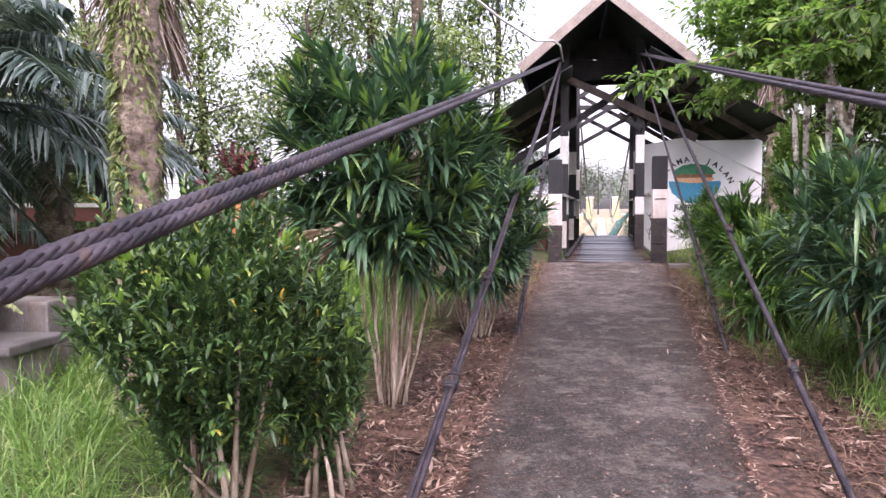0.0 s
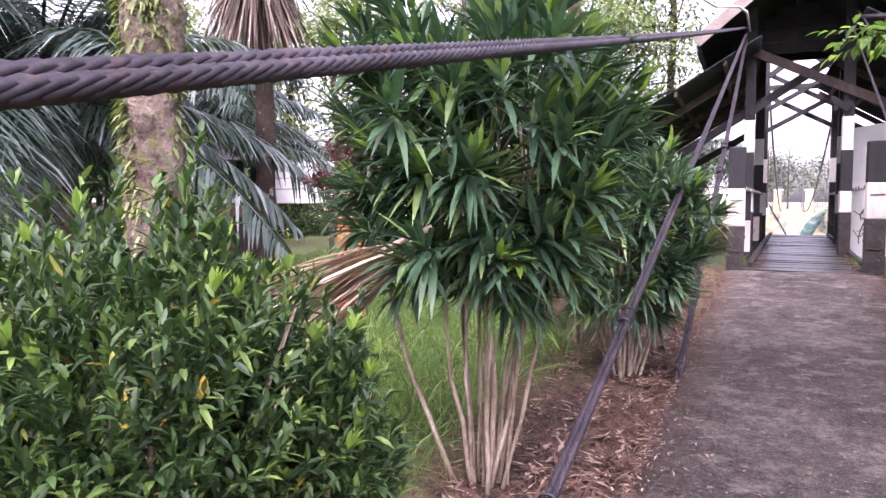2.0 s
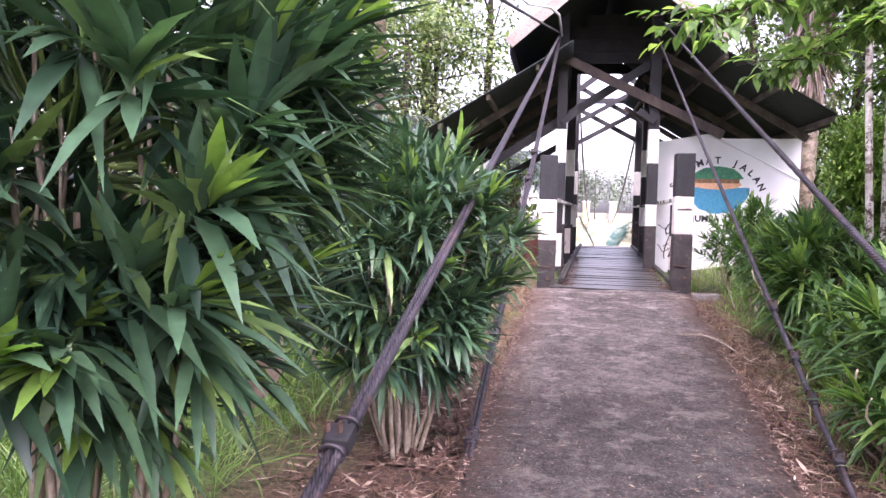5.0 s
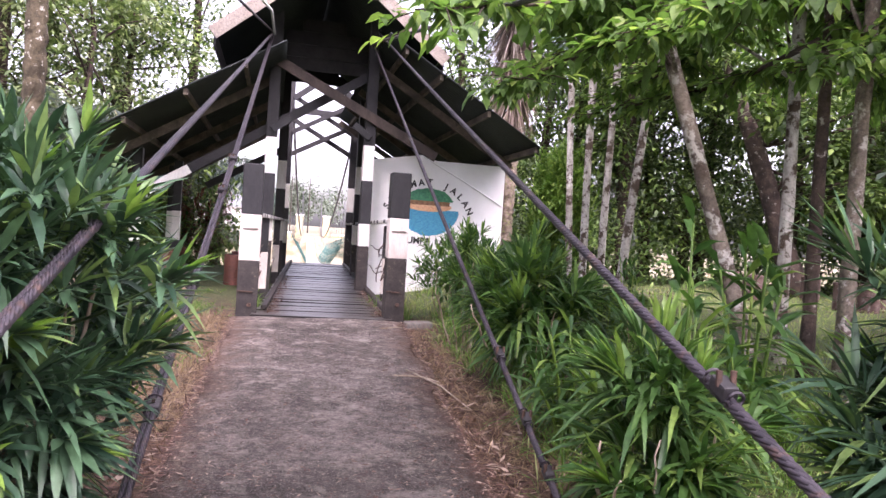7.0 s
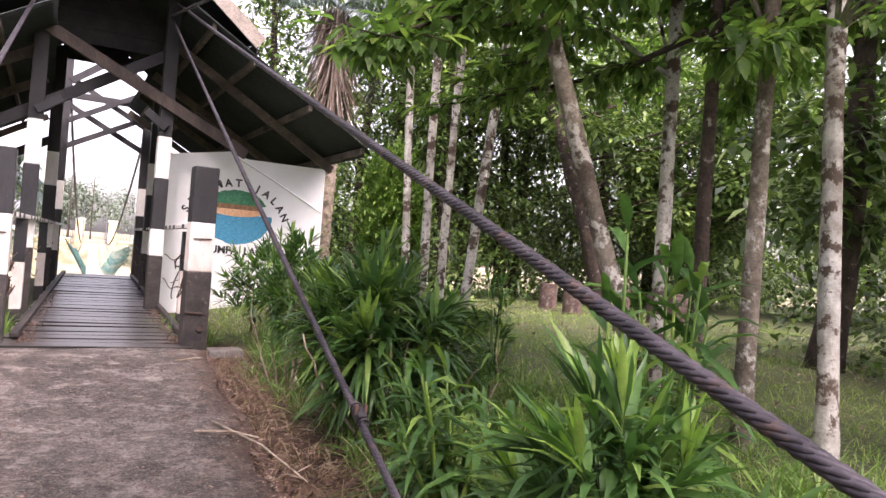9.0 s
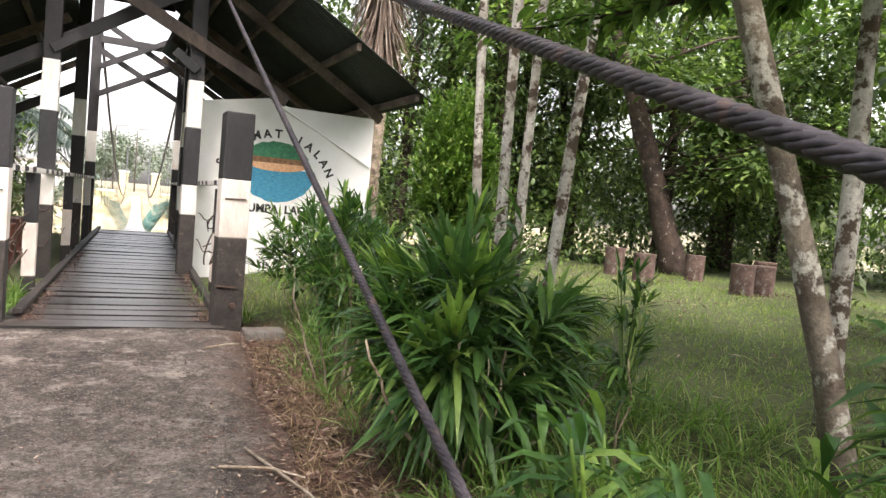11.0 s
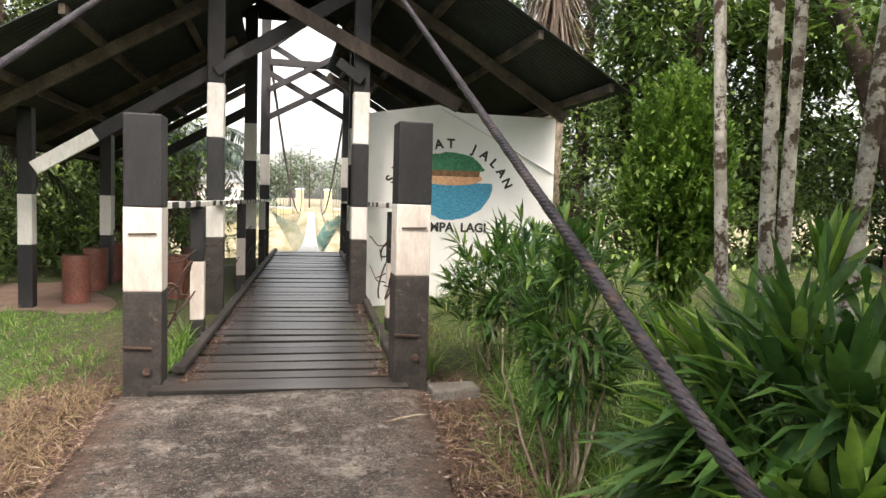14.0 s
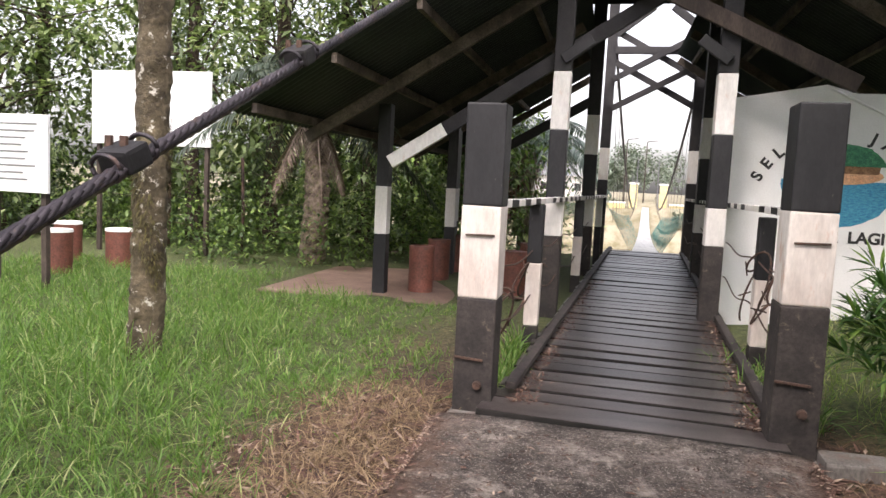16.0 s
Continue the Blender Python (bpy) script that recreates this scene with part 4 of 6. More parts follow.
# ---- shrubs ----
def whorl_shrub(name, x, y, z0, centre, radius, heads, per, leaf, wide, mat, label, category="shrub", stems=14, stem_r=0.016, spread=0.14, droop=0.24, young=0.22, group=""):
    """Many bare stems from one base, each head a whorl of long blades round its tip: outer heads look outwards, inner ones fill the crown."""
    s = empty(name, label, category, group, (x, y, z0))
    centre, radius = np.array(centre, float), np.array(radius, float)
    d = sphere_dirs(heads, -0.97)
    rr = rng.uniform(0.3, 1.0, len(d)) ** 0.45
    lump = 1 + 0.16 * np.sin(d[:, 0] * 5 + 1) * np.cos(d[:, 1] * 6) + 0.1 * rng.normal(0, 1, len(d))
    tips = centre + d * radius * (rr * lump)[:, None]
    pcs = []
    for k in range(stems):
        a = 2 * np.pi * k / stems + rng.uniform(-0.3, 0.3)
        r0 = spread * rng.uniform(0.15, 0.75)
        b0 = np.array([math.cos(a) * r0, math.sin(a) * r0, -0.08])
        tip = tips[rng.integers(len(tips))]
        ctr = centre + (tip - centre) * 0.35
        flare = np.array([b0[0], b0[1], 0]) * rng.uniform(1.2, 3.6)
        ctr = ctr * [0.5, 0.5, 1] + flare * 1.6
        midp = b0 + flare * 0.9 + (ctr - b0) * np.array([0.2, 0.2, 0.55]) + rng.normal(0, 0.04, 3) * [1, 1, 0]
        t = np.linspace(0, 1, 9)[:, None]
        p = (1 - t) ** 2 * b0 + 2 * t * (1 - t) * midp + t ** 2 * ctr
        p = p + np.cumsum(rng.normal(0, 0.012, p.shape) * [1, 1, 0.3], 0)
        v, f = tube(p, np.linspace(stem_r, stem_r * 0.45, 9) * rng.uniform(0.6, 1.3), 6)
        arrays("stem", v, f, STEM, s)
    twigs = []
    for k in rng.choice(len(tips), min(len(tips), 70), replace=False):
        q = centre + (tips[k] - centre) * 0.25 + np.array([0, 0, -0.12])
        twigs.append(tube(np.array([q, (q + tips[k]) / 2 + [0, 0, -0.02], tips[k]]), [0.007, 0.005, 0.003], 4, False))
    v, f = join(twigs)
    tagged(arrays("twig_growth", v, f, L_DARK, s), kind="stuff")
    m = len(tips)
    axis = unit(unit(d) * [1, 1, 0.65] + np.array([0, 0, 0.5]) + rng.normal(0, 0.2, (m, 3)))
    u = unit(np.cross(axis, rng.normal(0, 1, (m, 3))))
    w = np.cross(axis, u)
    ang = rng.uniform(0, 2 * np.pi, (m, per))
    tier = rng.uniform(0, 1, (m, per))
    open_ = 0.25 + 1.35 * (1 - tier)
    way = axis[:, None] * (0.5 + tier[..., None] * 0.9) + [0, 0, 0.2] + (np.cos(ang)[..., None] * u[:, None] + np.sin(ang)[..., None] * w[:, None]) * open_[..., None]
    base = tips[:, None] - axis[:, None] * ((1 - tier)[..., None] * leaf * 0.55)
    ln = leaf * rng.uniform(0.6, 1.15, m * per)
    v, f = leaves(base.reshape(-1, 3), way.reshape(-1, 3), ln, wide * rng.uniform(0.75, 1.2, m * per), np.clip(rng.normal(droop, 0.16, m * per) * (1.5 - tier.ravel()), 0, 1), 0.16)
    tagged(arrays("foliage", v, f, mat, s), kind="stuff")
    # bright young shoots stand upright on some of the outer heads
    pick = np.where((rr > 0.75) & (rng.uniform(0, 1, m) < young))[0]
    if len(pick):
        q = 7
        ang = rng.uniform(0, 2 * np.pi, (len(pick), q))
        way = axis[pick][:, None] * 1.3 + [0, 0, 0.6] + (np.cos(ang)[..., None] * u[pick][:, None] + np.sin(ang)[..., None] * w[pick][:, None]) * 0.5
        bb = np.repeat(tips[pick][:, None], q, 1)
        v, f = leaves(bb.reshape(-1, 3), way.reshape(-1, 3), leaf * rng.uniform(0.5, 0.95, len(pick) * q), wide * 0.95, 0.1, 0.2)
        tagged(arrays("young_growth", v, f, L_YOUNG, s, "bright yellow-green young leaves"), kind="stuff")
    return s


OL = "dark green oleander with long narrow leaves on bare pale stems"
whorl_shrub("oleander", -1.85, 3.85, 0.12, (0.0, -0.05, 1.6), (0.68, 0.68, 0.7), 270, 26, 0.235, 0.033, L_OLEANDER, OL, stems=18, stem_r=0.0125, spread=0.13, droop=0.24, young=0.45, group="oleanders")
whorl_shrub("oleander", -1.55, 6.05, 0.15, (0.0, -0.05, 1.1), (0.58, 0.66, 0.68), 230, 24, 0.22, 0.031, L_OLEANDER, OL, stems=16, stem_r=0.0125, droop=0.24, young=0.3, group="oleanders")
whorl_shrub("oleander", -2.15, 7.1, 0.2, (0.0, 0.0, 1.1), (0.5, 0.6, 0.6), 180, 18, 0.19, 0.028, L_OLEANDER, OL, stems=12, group="oleanders")
whorl_shrub("oleander", 1.35, 4.5, 0.2, (0.0, 0.0, 1.0), (0.6, 0.85, 0.68), 190, 24, 0.25, 0.031, L_OLEANDER, OL, stems=12, group="oleanders")
whorl_shrub("oleander", 1.38, 10.5, 0.36, (0.0, 0.0, 0.84), (0.32, 0.34, 0.46), 58, 15, 0.19, 0.028, L_STRAP, "young oleander on thin stems beside the path", stems=12, stem_r=0.009, spread=0.1, group="oleanders")
whorl_shrub("oleander", 1.75, 12.6, 0.4, (0.0, 0.0, 0.75), (0.5, 0.5, 0.5), 90, 15, 0.2, 0.028, L_STRAP, "young oleander in front of the white wall", stems=8, stem_r=0.009, group="oleanders")
whorl_shrub("oleander", 2.6, 14.0, 0.5, (0.0, 0.0, 0.6), (0.55, 0.5, 0.45), 90, 14, 0.2, 0.03, L_OLEANDER, "young oleander in front of the white wall", stems=8, stem_r=0.009, group="oleanders")
whorl_shrub("sapling", 2.15, 8.55, 0.5, (0.0, 0.0, 0.5), (0.09, 0.09, 0.5), 26, 9, 0.13, 0.022, L_STRAP, "slender green sapling in the grass", "sapling", stems=2, stem_r=0.007, spread=0.03)


def strap_clump(name, x, y, z0, shoots, height, spread, leaf, wide, label, group="strap-leaved clumps", category="plant"):
    """Upright shoots from one base, each with long arching strap leaves up its height."""
    s = empty(name, label, category, group, (x, y, z0))
    pcs, B, W, Ln, Wd, Dr = [], [], [], [], [], []
    for k in range(shoots):
        a = rng.uniform(0, 2 * np.pi)
        lean = spread * rng.uniform(0.1, 1.0)
        h = height * rng.uniform(0.45, 1.0) * (1 - 0.35 * lean / max(spread, 0.01))
        b0 = np.array([math.cos(a) * lean * 0.35, math.sin(a) * lean * 0.35, -0.05])
        tip = np.array([math.cos(a) * lean, math.sin(a) * lean, h])
        t = np.linspace(0, 1, 6)[:, None]
        p = b0 + (tip - b0) * t * np.concatenate([t, t, np.ones_like(t)], 1) ** 0.5
        pcs.append(tube(p, np.linspace(0.014, 0.006, 6), 5))
        for j in range(13):
            q = 0.25 + 0.75 * j / 12
            i = q * 5
            pt = p[int(i)] + (p[min(int(i) + 1, 5)] - p[int(i)]) * (i - int(i))
            g = 2.4 * j + rng.uniform(-0.4, 0.4)
            el = 0.25 + 1.5 * max(0, q - 0.6) / 0.4 * rng.uniform(0.6, 1.2)
            B.append(pt); W.append((math.cos(g), math.sin(g), el)); Ln.append(leaf * rng.uniform(0.7, 1.2)); Wd.append(wide * rng.uniform(0.75, 1.2)); Dr.append(rng.uniform(0.25, 0.7) * (1.2 - 0.6 * max(0, q - 0.6)))
    v, f = join(pcs)
    tagged(arrays("stalk_growth", v, f, L_LIME, s), kind="stuff")
    v, f = leaves(np.array(B), np.array(W), np.array(Ln), np.array(Wd), np.array(Dr), 0.2)
    arrays("foliage", v, f, L_STRAP, s)
    return s


ST = "lush clump of arching green strap leaves beside the path"
whorl_shrub("strap_leaved_plant", 1.55, 9.0, 0.42, (0, 0, 0.58), (0.48, 0.48, 0.5), 66, 20, 0.37, 0.044, L_STRAP, ST, "plant", stems=14, stem_r=0.01, spread=0.2, droop=0.42, young=0.3, group="strap-leaved clumps")
whorl_shrub("strap_leaved_plant", 1.08, 6.25, 0.3, (0, 0, 0.46), (0.36, 0.42, 0.42), 48, 20, 0.34, 0.036, L_STRAP, ST, "plant", stems=12, stem_r=0.01, spread=0.16, droop=0.42, young=0.12, group="strap-leaved clumps")
strap_clump("strap_leaved_plant", 1.62, 9.05, 0.42, 9, 1.42, 0.4, 0.38, 0.036, ST)
strap_clump("strap_leaved_plant", 1.5, 6.7, 0.36, 5, 1.6, 0.15, 0.42, 0.05, ST)
strap_clump("strap_leaved_plant", 2.1, 7.0, 0.5, 12, 1.25, 0.4, 0.45, 0.055, ST)
strap_clump("strap_leaved_plant", 1.75, 5.2, 0.34, 10, 0.8, 0.4, 0.36, 0.045, ST)
strap_clump("strap_leaved_plant", 1.3, 7.6, 0.38, 14, 0.9, 0.4, 0.34, 0.04, ST)
strap_clump("strap_leaved_plant", 2.5, 9.6, 0.55, 10, 0.75, 0.35, 0.34, 0.045, ST)


def leaf_shrub(name, x, y, z0, centre, radius, n, leaf, wide, mat, label, stems=8, group="", category="shrub", upright=0.5, spray=0.0, waist_=0.72):
    """A dense shrub of short glossy leaves in upright sprays."""
    s = empty(name, label, category, group, (x, y, z0))
    centre, radius = np.array(centre, float), np.array(radius, float)
    q_ = 22 if spray else 14
    heads = n // q_
    d = sphere_dirs(heads, -0.85)
    rr = rng.uniform(0.2, 1.0, len(d)) ** 0.4
    lump = 1 + 0.2 * np.sin(d[:, 0] * 9) * np.sin(d[:, 1] * 8 + d[:, 2] * 5 + 1) + 0.1 * rng.normal(0, 1, len(d))
    waist = waist_ + (1 - waist_) * smooth(-0.9, 0.15, d[:, 2])
    tips = centre + d * radius * (rr * lump)[:, None] * np.stack([waist, waist, np.ones(len(d))], 1)
    pcs = []
    for k in range(stems):
        b0 = np.array([rng.uniform(-0.12, 0.12), rng.uniform(-0.12, 0.12), -0.08])
        tip = tips[rng.integers(len(tips))]
        p = np.array([b0, b0 * 1.2 + (tip - b0) * [0.3, 0.3, 0.5], tip])
        pcs.append(tube(p, [0.016, 0.011, 0.004], 6))
    v, f = join(pcs)
    tagged(arrays("stem_growth", v, f, STEM, s), kind="stuff")
    ax = unit(d * 0.7 + np.array([0, 0, upright]) + rng.normal(0, 0.25, d.shape))
    reach = spray or leaf * 1.6
    base = tips[:, None] + ax[:, None] * ((np.arange(q_) / q_ - 0.5 * bool(spray)) * reach)[None, :, None]
    way = ax[:, None] * (0.9 if spray else 0.75) + rng.normal(0, 0.5 if spray else 0.6, (len(d), q_, 3))
    m = len(d) * q_
    v, f = leaves(base.reshape(-1, 3), way.reshape(-1, 3), leaf * rng.uniform(0.6, 1.15, m), wide * rng.uniform(0.7, 1.2, m), 0.15, 0.22, leaf < 0.045 or n > 30000)
    tagged(arrays("foliage", v, f, mat, s), kind="stuff")
    q = (rng.uniform(0, 1, len(d)) < 0.1) & (d[:, 2] > -0.1) & (rr > 0.75)
    if q.any() and mat == L_CROTON:
        bb = np.repeat((tips[q] + ax[q] * reach * 0.5)[:, None], 7, 1)
        ww = ax[q][:, None] * 1.2 + [0, 0, 0.3] + rng.normal(0, 0.4, (int(q.sum()), 7, 3))
        v, f = leaves(bb.reshape(-1, 3), ww.reshape(-1, 3), leaf * 1.15, wide * 1.1, 0.1, 0.2)
        tagged(arrays("young_growth", v, f, L_YOUNG, s, "bright young leaf tips"), kind="stuff")
    return s


leaf_shrub("glossy_shrub", -2.12, 2.05, 0.12, (-0.02, 0, 0.76), (0.45, 0.45, 0.58), 20500, 0.062, 0.017, L_CROTON, "dense glossy green shrub with bright young tips", 14, upright=1.0, spray=0.19, waist_=0.4)
leaf_shrub("glossy_shrub", -1.77, 2.45, 0.12, (-0.08, 0, 0.55), (0.23, 0.26, 0.46), 9000, 0.062, 0.017, L_CROTON, "smaller glossy green shrub with a few yellow leaves", 9, upright=1.0, spray=0.18, waist_=0.5)
leaf_shrub("columnar_shrub", 3.3, 12.75, 0.55, (0, 0, 1.3), (0.42, 0.42, 1.0), 34000, 0.09, 0.032, leafy("column_leaf", (0.08, 0.18, 0.035), (0.24, 0.4, 0.08), (0.38, 0.52, 0.13), 0.5, 0.88, 0.3), "tall narrow bright green shrub on the lawn", 7, upright=1.0, spray=0.22, waist_=0.5)


# ---- trees ----
def tree(name, base, top, r0, r1, mat, leafmat, label, crown=None, leaf=0.14, wide=0.075, n=2500, limbs=7, group="", spots=None, category="tree", bend=0.2):
    """A tapered, slightly crooked trunk, limbs from its upper part, and leaf sprays at the limbs' ends. crown: [(centre, radii)] in the world."""
    base, top = np.array(base, float), np.array(top, float)
    t = empty(name, label, category, group, tuple(base))
    k = 14
    s = np.linspace(0, 1, k)[:, None]
    p = (top - base) * s + np.concatenate([bend * np.sin(s * 5 + base[0]), bend * np.cos(s * 4 + base[1]), 0 * s], 1) * s * (1 - s) * 1.5
    p[0, 2] -= 0.15
    rad = r1 + (r0 - r1) * (1 - np.linspace(0, 1, k)) ** 0.8
    rad[0] *= 1.35
    v, f = tube(p, rad, 12)
    a = rng.normal(0, r0 * 0.06, (len(v), 3))
    arrays("trunk", v + a, f, mat, t)
    pcs, L = [], []
    for c, rd in (crown or []):
        c, rd = np.array(c, float) - base, np.array(rd, float)
        m = max(16, 4 * limbs)
        sub = c + sphere_dirs(m, -0.9) * rd * rng.uniform(0.3, 0.95, (m, 1))
        i0 = np.argmin(np.linalg.norm(p - c, axis=1))
        for q in sub[:limbs]:
            start = p[int(np.clip(i0 + rng.integers(-3, 3), 5, k - 1))]
            mid_ = (start + q) / 2 + rng.normal(0, 0.1, 3) + [0, 0, 0.12]
            pcs.append(tube(np.array([start, mid_, q]), [min(r1 * 0.6, 0.05), min(r1 * 0.35, 0.03), 0.008], 5))
        nn = n // len(crown)
        which = rng.integers(m, size=nn)
        off = unit(rng.normal(0, 1, (nn, 3))) * (rng.uniform(0, 1, (nn, 1)) ** 0.5) * rd * 0.36 * rng.uniform(0.6, 1.3, (m, 1))[which]
        L.append((sub[which] + off, unit(off + [0, 0, -0.1]) + rng.normal(0, 0.5, (nn, 3))))
    if pcs:
        v, f = join(pcs)
        tagged(arrays("branching", v, f, mat, t), kind="stuff")
        B = np.concatenate([q[0] for q in L]); W = np.concatenate([q[1] for q in L])
        W[:, 2] *= 0.5
        v, f = leaves(B, W, leaf * rng.uniform(0.6, 1.2, len(B)), wide * rng.uniform(0.7, 1.2, len(B)), 0.2, 0.12, True)
        tagged(arrays("crown", v, f, leafmat, t), kind="stuff")
    return t


DT = "slender dark-barked tree with pale lichen spots"
PT = "slender pale-barked tree blotched with dark lichen"
for (bx, by), tip, r, bark, label, cr in (
        ((2.99, 11.6), (2.82, 11.9, 7.5), 0.055, PALEBARK, PT, [((2.7, 11.6, 6.2), (1.2, 1.2, 1.2))]),
        ((2.95, 11.15), (2.9, 11.1, 7.8), 0.06, PALEBARK, PT, [((3.4, 11.0, 6.3), (1.3, 1.2, 1.2))]),
        ((3.34, 11.5), (3.45, 11.4, 7.6), 0.06, PALEBARK, PT, [((3.6, 11.8, 6.0), (1.3, 1.3, 1.0))]),
        ((3.22, 10.85), (3.98, 10.9, 7.2), 0.062, PALEBARK, PT, [((3.8, 10.3, 5.4), (1.4, 1.4, 1.0))]),
        ((2.84, 7.83), (1.35, 8.95, 6.6), 0.072, MOTTLEBARK, "leaning tree with mottled brown and pale bark", [((1.5, 8.0, 3.5), (0.9, 0.8, 0.5)), ((1.9, 8.5, 4.6), (1.4, 1.4, 1.0))]),
        ((3.44, 8.38), (3.45, 8.45, 6.8), 0.066, PALEBARK, PT, [((3.3, 8.6, 4.0), (1.2, 1.2, 0.8)), ((3.4, 8.2, 5.2), (1.5, 1.4, 0.8))]),
        ((3.31, 7.92), (3.36, 8.0, 6.8), 0.06, DARKBARK, DT, [((3.2, 7.6, 4.3), (1.3, 1.2, 0.9))]),
        ((3.11, 7.37), (3.3, 7.5, 6.8), 0.062, MOTTLEBARK, "slender tree with pale blotched lower trunk", [((3.2, 7.0, 4.3), (1.3, 1.2, 0.9))]),
        ((2.95, 6.75), (3.7, 7.5, 6.8), 0.065, PALEBARK, PT, [((3.6, 7.2, 4.8), (1.3, 1.2, 1.0)), ((2.6, 5.2, 3.7), (1.0, 1.2, 0.7))])):
    z = float(ground_z(bx, by))
    tree("slender_tree", (bx, by, z), tip, r * 0.85, r * 0.5, bark, L_SPRAY, label, cr, 0.13, 0.066, 2300 * len(cr), 7, "slender trees", bend=0.05)


def leafy_branch(pts, label, n=260, leaf=0.12, wide=0.062, mat=L_SPRAY):
    """A low branch with leaves set in sprays along its twigs."""
    p = np.array(pts, float)
    b = empty("leafy_branch", label, "branch", "overhanging branches", tuple(p[0]))
    p = p - p[0]
    v, f = tube(p, np.linspace(0.025, 0.006, len(p)), 6)
    arrays("bough", v, f, DARKBARK, b)
    tw, B, W = [], [], []
    for k in range(max(10, n // 8)):
        s = rng.uniform(0.2, 1.0) * (len(p) - 1)
        i = min(int(s), len(p) - 2)
        q = p[i] + (p[i + 1] - p[i]) * (s - i)
        d = unit((p[i + 1] - p[i])[None])[0] * 0.6 + rng.normal(0, 0.55, 3)
        d[2] = d[2] * 0.35 - 0.1
        L = rng.uniform(0.2, 0.42)
        tw.append(tube(np.array([q, q + d * L * 0.5, q + d * L + [0, 0, -0.04]]), [0.006, 0.004, 0.002], 4, False))
        for j in range(11):
            u = j / 10
            B.append(q + d * L * u)
            W.append(d * 0.6 + rng.normal(0, 0.5, 3) + [0, 0, -0.15])
    v, f = join(tw)
    tagged(arrays("twig_growth", v, f, DARKBARK, b), kind="stuff")
    v, f = leaves(np.array(B), np.array(W), leaf * rng.uniform(0.6, 1.2, len(B)), wide * rng.uniform(0.7, 1.2, len(B)), 0.25, 0.15)
    arrays("foliage", v, f, mat, b)


BR = "low branch with fresh green pointed leaves over the path"
leafy_branch([(2.4, 8.2, 3.9), (1.6, 7.7, 3.3), (0.8, 7.3, 2.95), (0.0, 7.0, 2.72)], BR, 330)
leafy_branch([(2.5, 8.4, 3.7), (1.9, 8.0, 3.2), (1.3, 7.9, 2.85), (0.8, 7.9, 2.6)], BR, 300)
leafy_branch([(3.0, 7.6, 3.7), (2.5, 7.0, 3.3), (1.9, 6.6, 2.95), (1.4, 6.6, 2.8)], BR, 300)
leafy_branch([(3.1, 9.2, 3.7), (2.5, 9.1, 3.4), (1.9, 9.2, 3.15), (1.5, 9.4, 3.0)], BR, 280)
leafy_branch([(3.3, 9.6, 3.6), (2.9, 9.0, 3.3), (2.6, 8.9, 3.1), (2.2, 9.0, 2.95)], BR, 280)
leafy_branch([(3.4, 8.0, 3.6), (3.3, 7.6, 3.2), (2.9, 7.2, 2.9), (2.5, 7.1, 2.75)], BR, 280)

leafy_branch([(2.6, 6.2, 3.6), (2.3, 5.9, 3.3), (1.8, 5.7, 3.1), (1.3, 5.8, 3.0)], BR, 300)
leafy_branch([(3.2, 7.9, 3.2), (3.0, 8.6, 3.0), (2.6, 9.2, 2.9), (2.3, 9.9, 2.85)], BR, 280)
leafy_branch([(3.6, 7.6, 3.4), (3.5, 6.9, 3.1), (3.2, 6.3, 2.9), (2.8, 5.9, 2.8)], BR, 300)
leafy_branch([(2.6, 8.0, 3.3), (2.1, 7.4, 3.1), (1.7, 7.1, 2.9), (1.2, 7.2, 2.75)], BR, 320)
leafy_branch([(3.2, 11.0, 4.2), (2.7, 10.2, 3.9), (2.2, 9.6, 3.7), (1.8, 9.0, 3.55)], BR, 320)

for pts in ([(3.4, 8.4, 4.0), (3.6, 8.0, 3.6), (3.5, 7.6, 3.3), (3.3, 7.3, 3.1)], [(3.5, 8.4, 4.3), (4.0, 8.9, 3.9), (4.3, 9.3, 3.6), (4.5, 9.8, 3.4)],
            [(3.4, 8.0, 4.0), (3.9, 8.3, 3.5), (4.3, 8.5, 3.2), (4.7, 8.8, 3.0)], [(2.2, 8.3, 3.6), (2.6, 8.9, 3.5), (3.0, 9.5, 3.4), (3.3, 10.2, 3.3)],
            [(3.3, 8.5, 4.6), (2.7, 8.9, 4.2), (2.2, 9.4, 3.9), (1.7, 9.9, 3.7)], [(3.4, 7.6, 4.2), (4.0, 7.8, 3.8), (4.5, 8.1, 3.5), (4.9, 8.5, 3.3)],
            [(3.3, 11.4, 4.8), (3.7, 10.6, 4.3), (4.2, 10.2, 4.0), (4.7, 10.0, 3.8)], [(3.3, 11.0, 4.6), (3.0, 10.2, 4.2), (2.9, 9.4, 3.9), (2.9, 8.8, 3.7)]):
    leafy_branch(pts, "overhanging branch with fresh green leaves among slender trees", 300)

# the old tree on the lawn, with a wide dark crown
tree("old_tree", (12.1, 18.3, 0.62), (10.2, 19.2, 6.5), 0.3, 0.12, DARKBARK, L_DARK, "old dark-barked tree with lichen and a wide dense crown", [((13.2, 17.6, 3.7), (2.7, 2.2, 1.6)), ((15.4, 16.4, 3.4), (2.6, 2.2, 1.6)), ((11.0, 19.2, 6.0), (3.4, 2.6, 1.6)), ((14.4, 16.0, 5.8), (3.2, 2.6, 1.6)), ((17.0, 14.8, 4.2), (2.4, 2.2, 2.0))], 0.24, 0.12, 19000, 3)


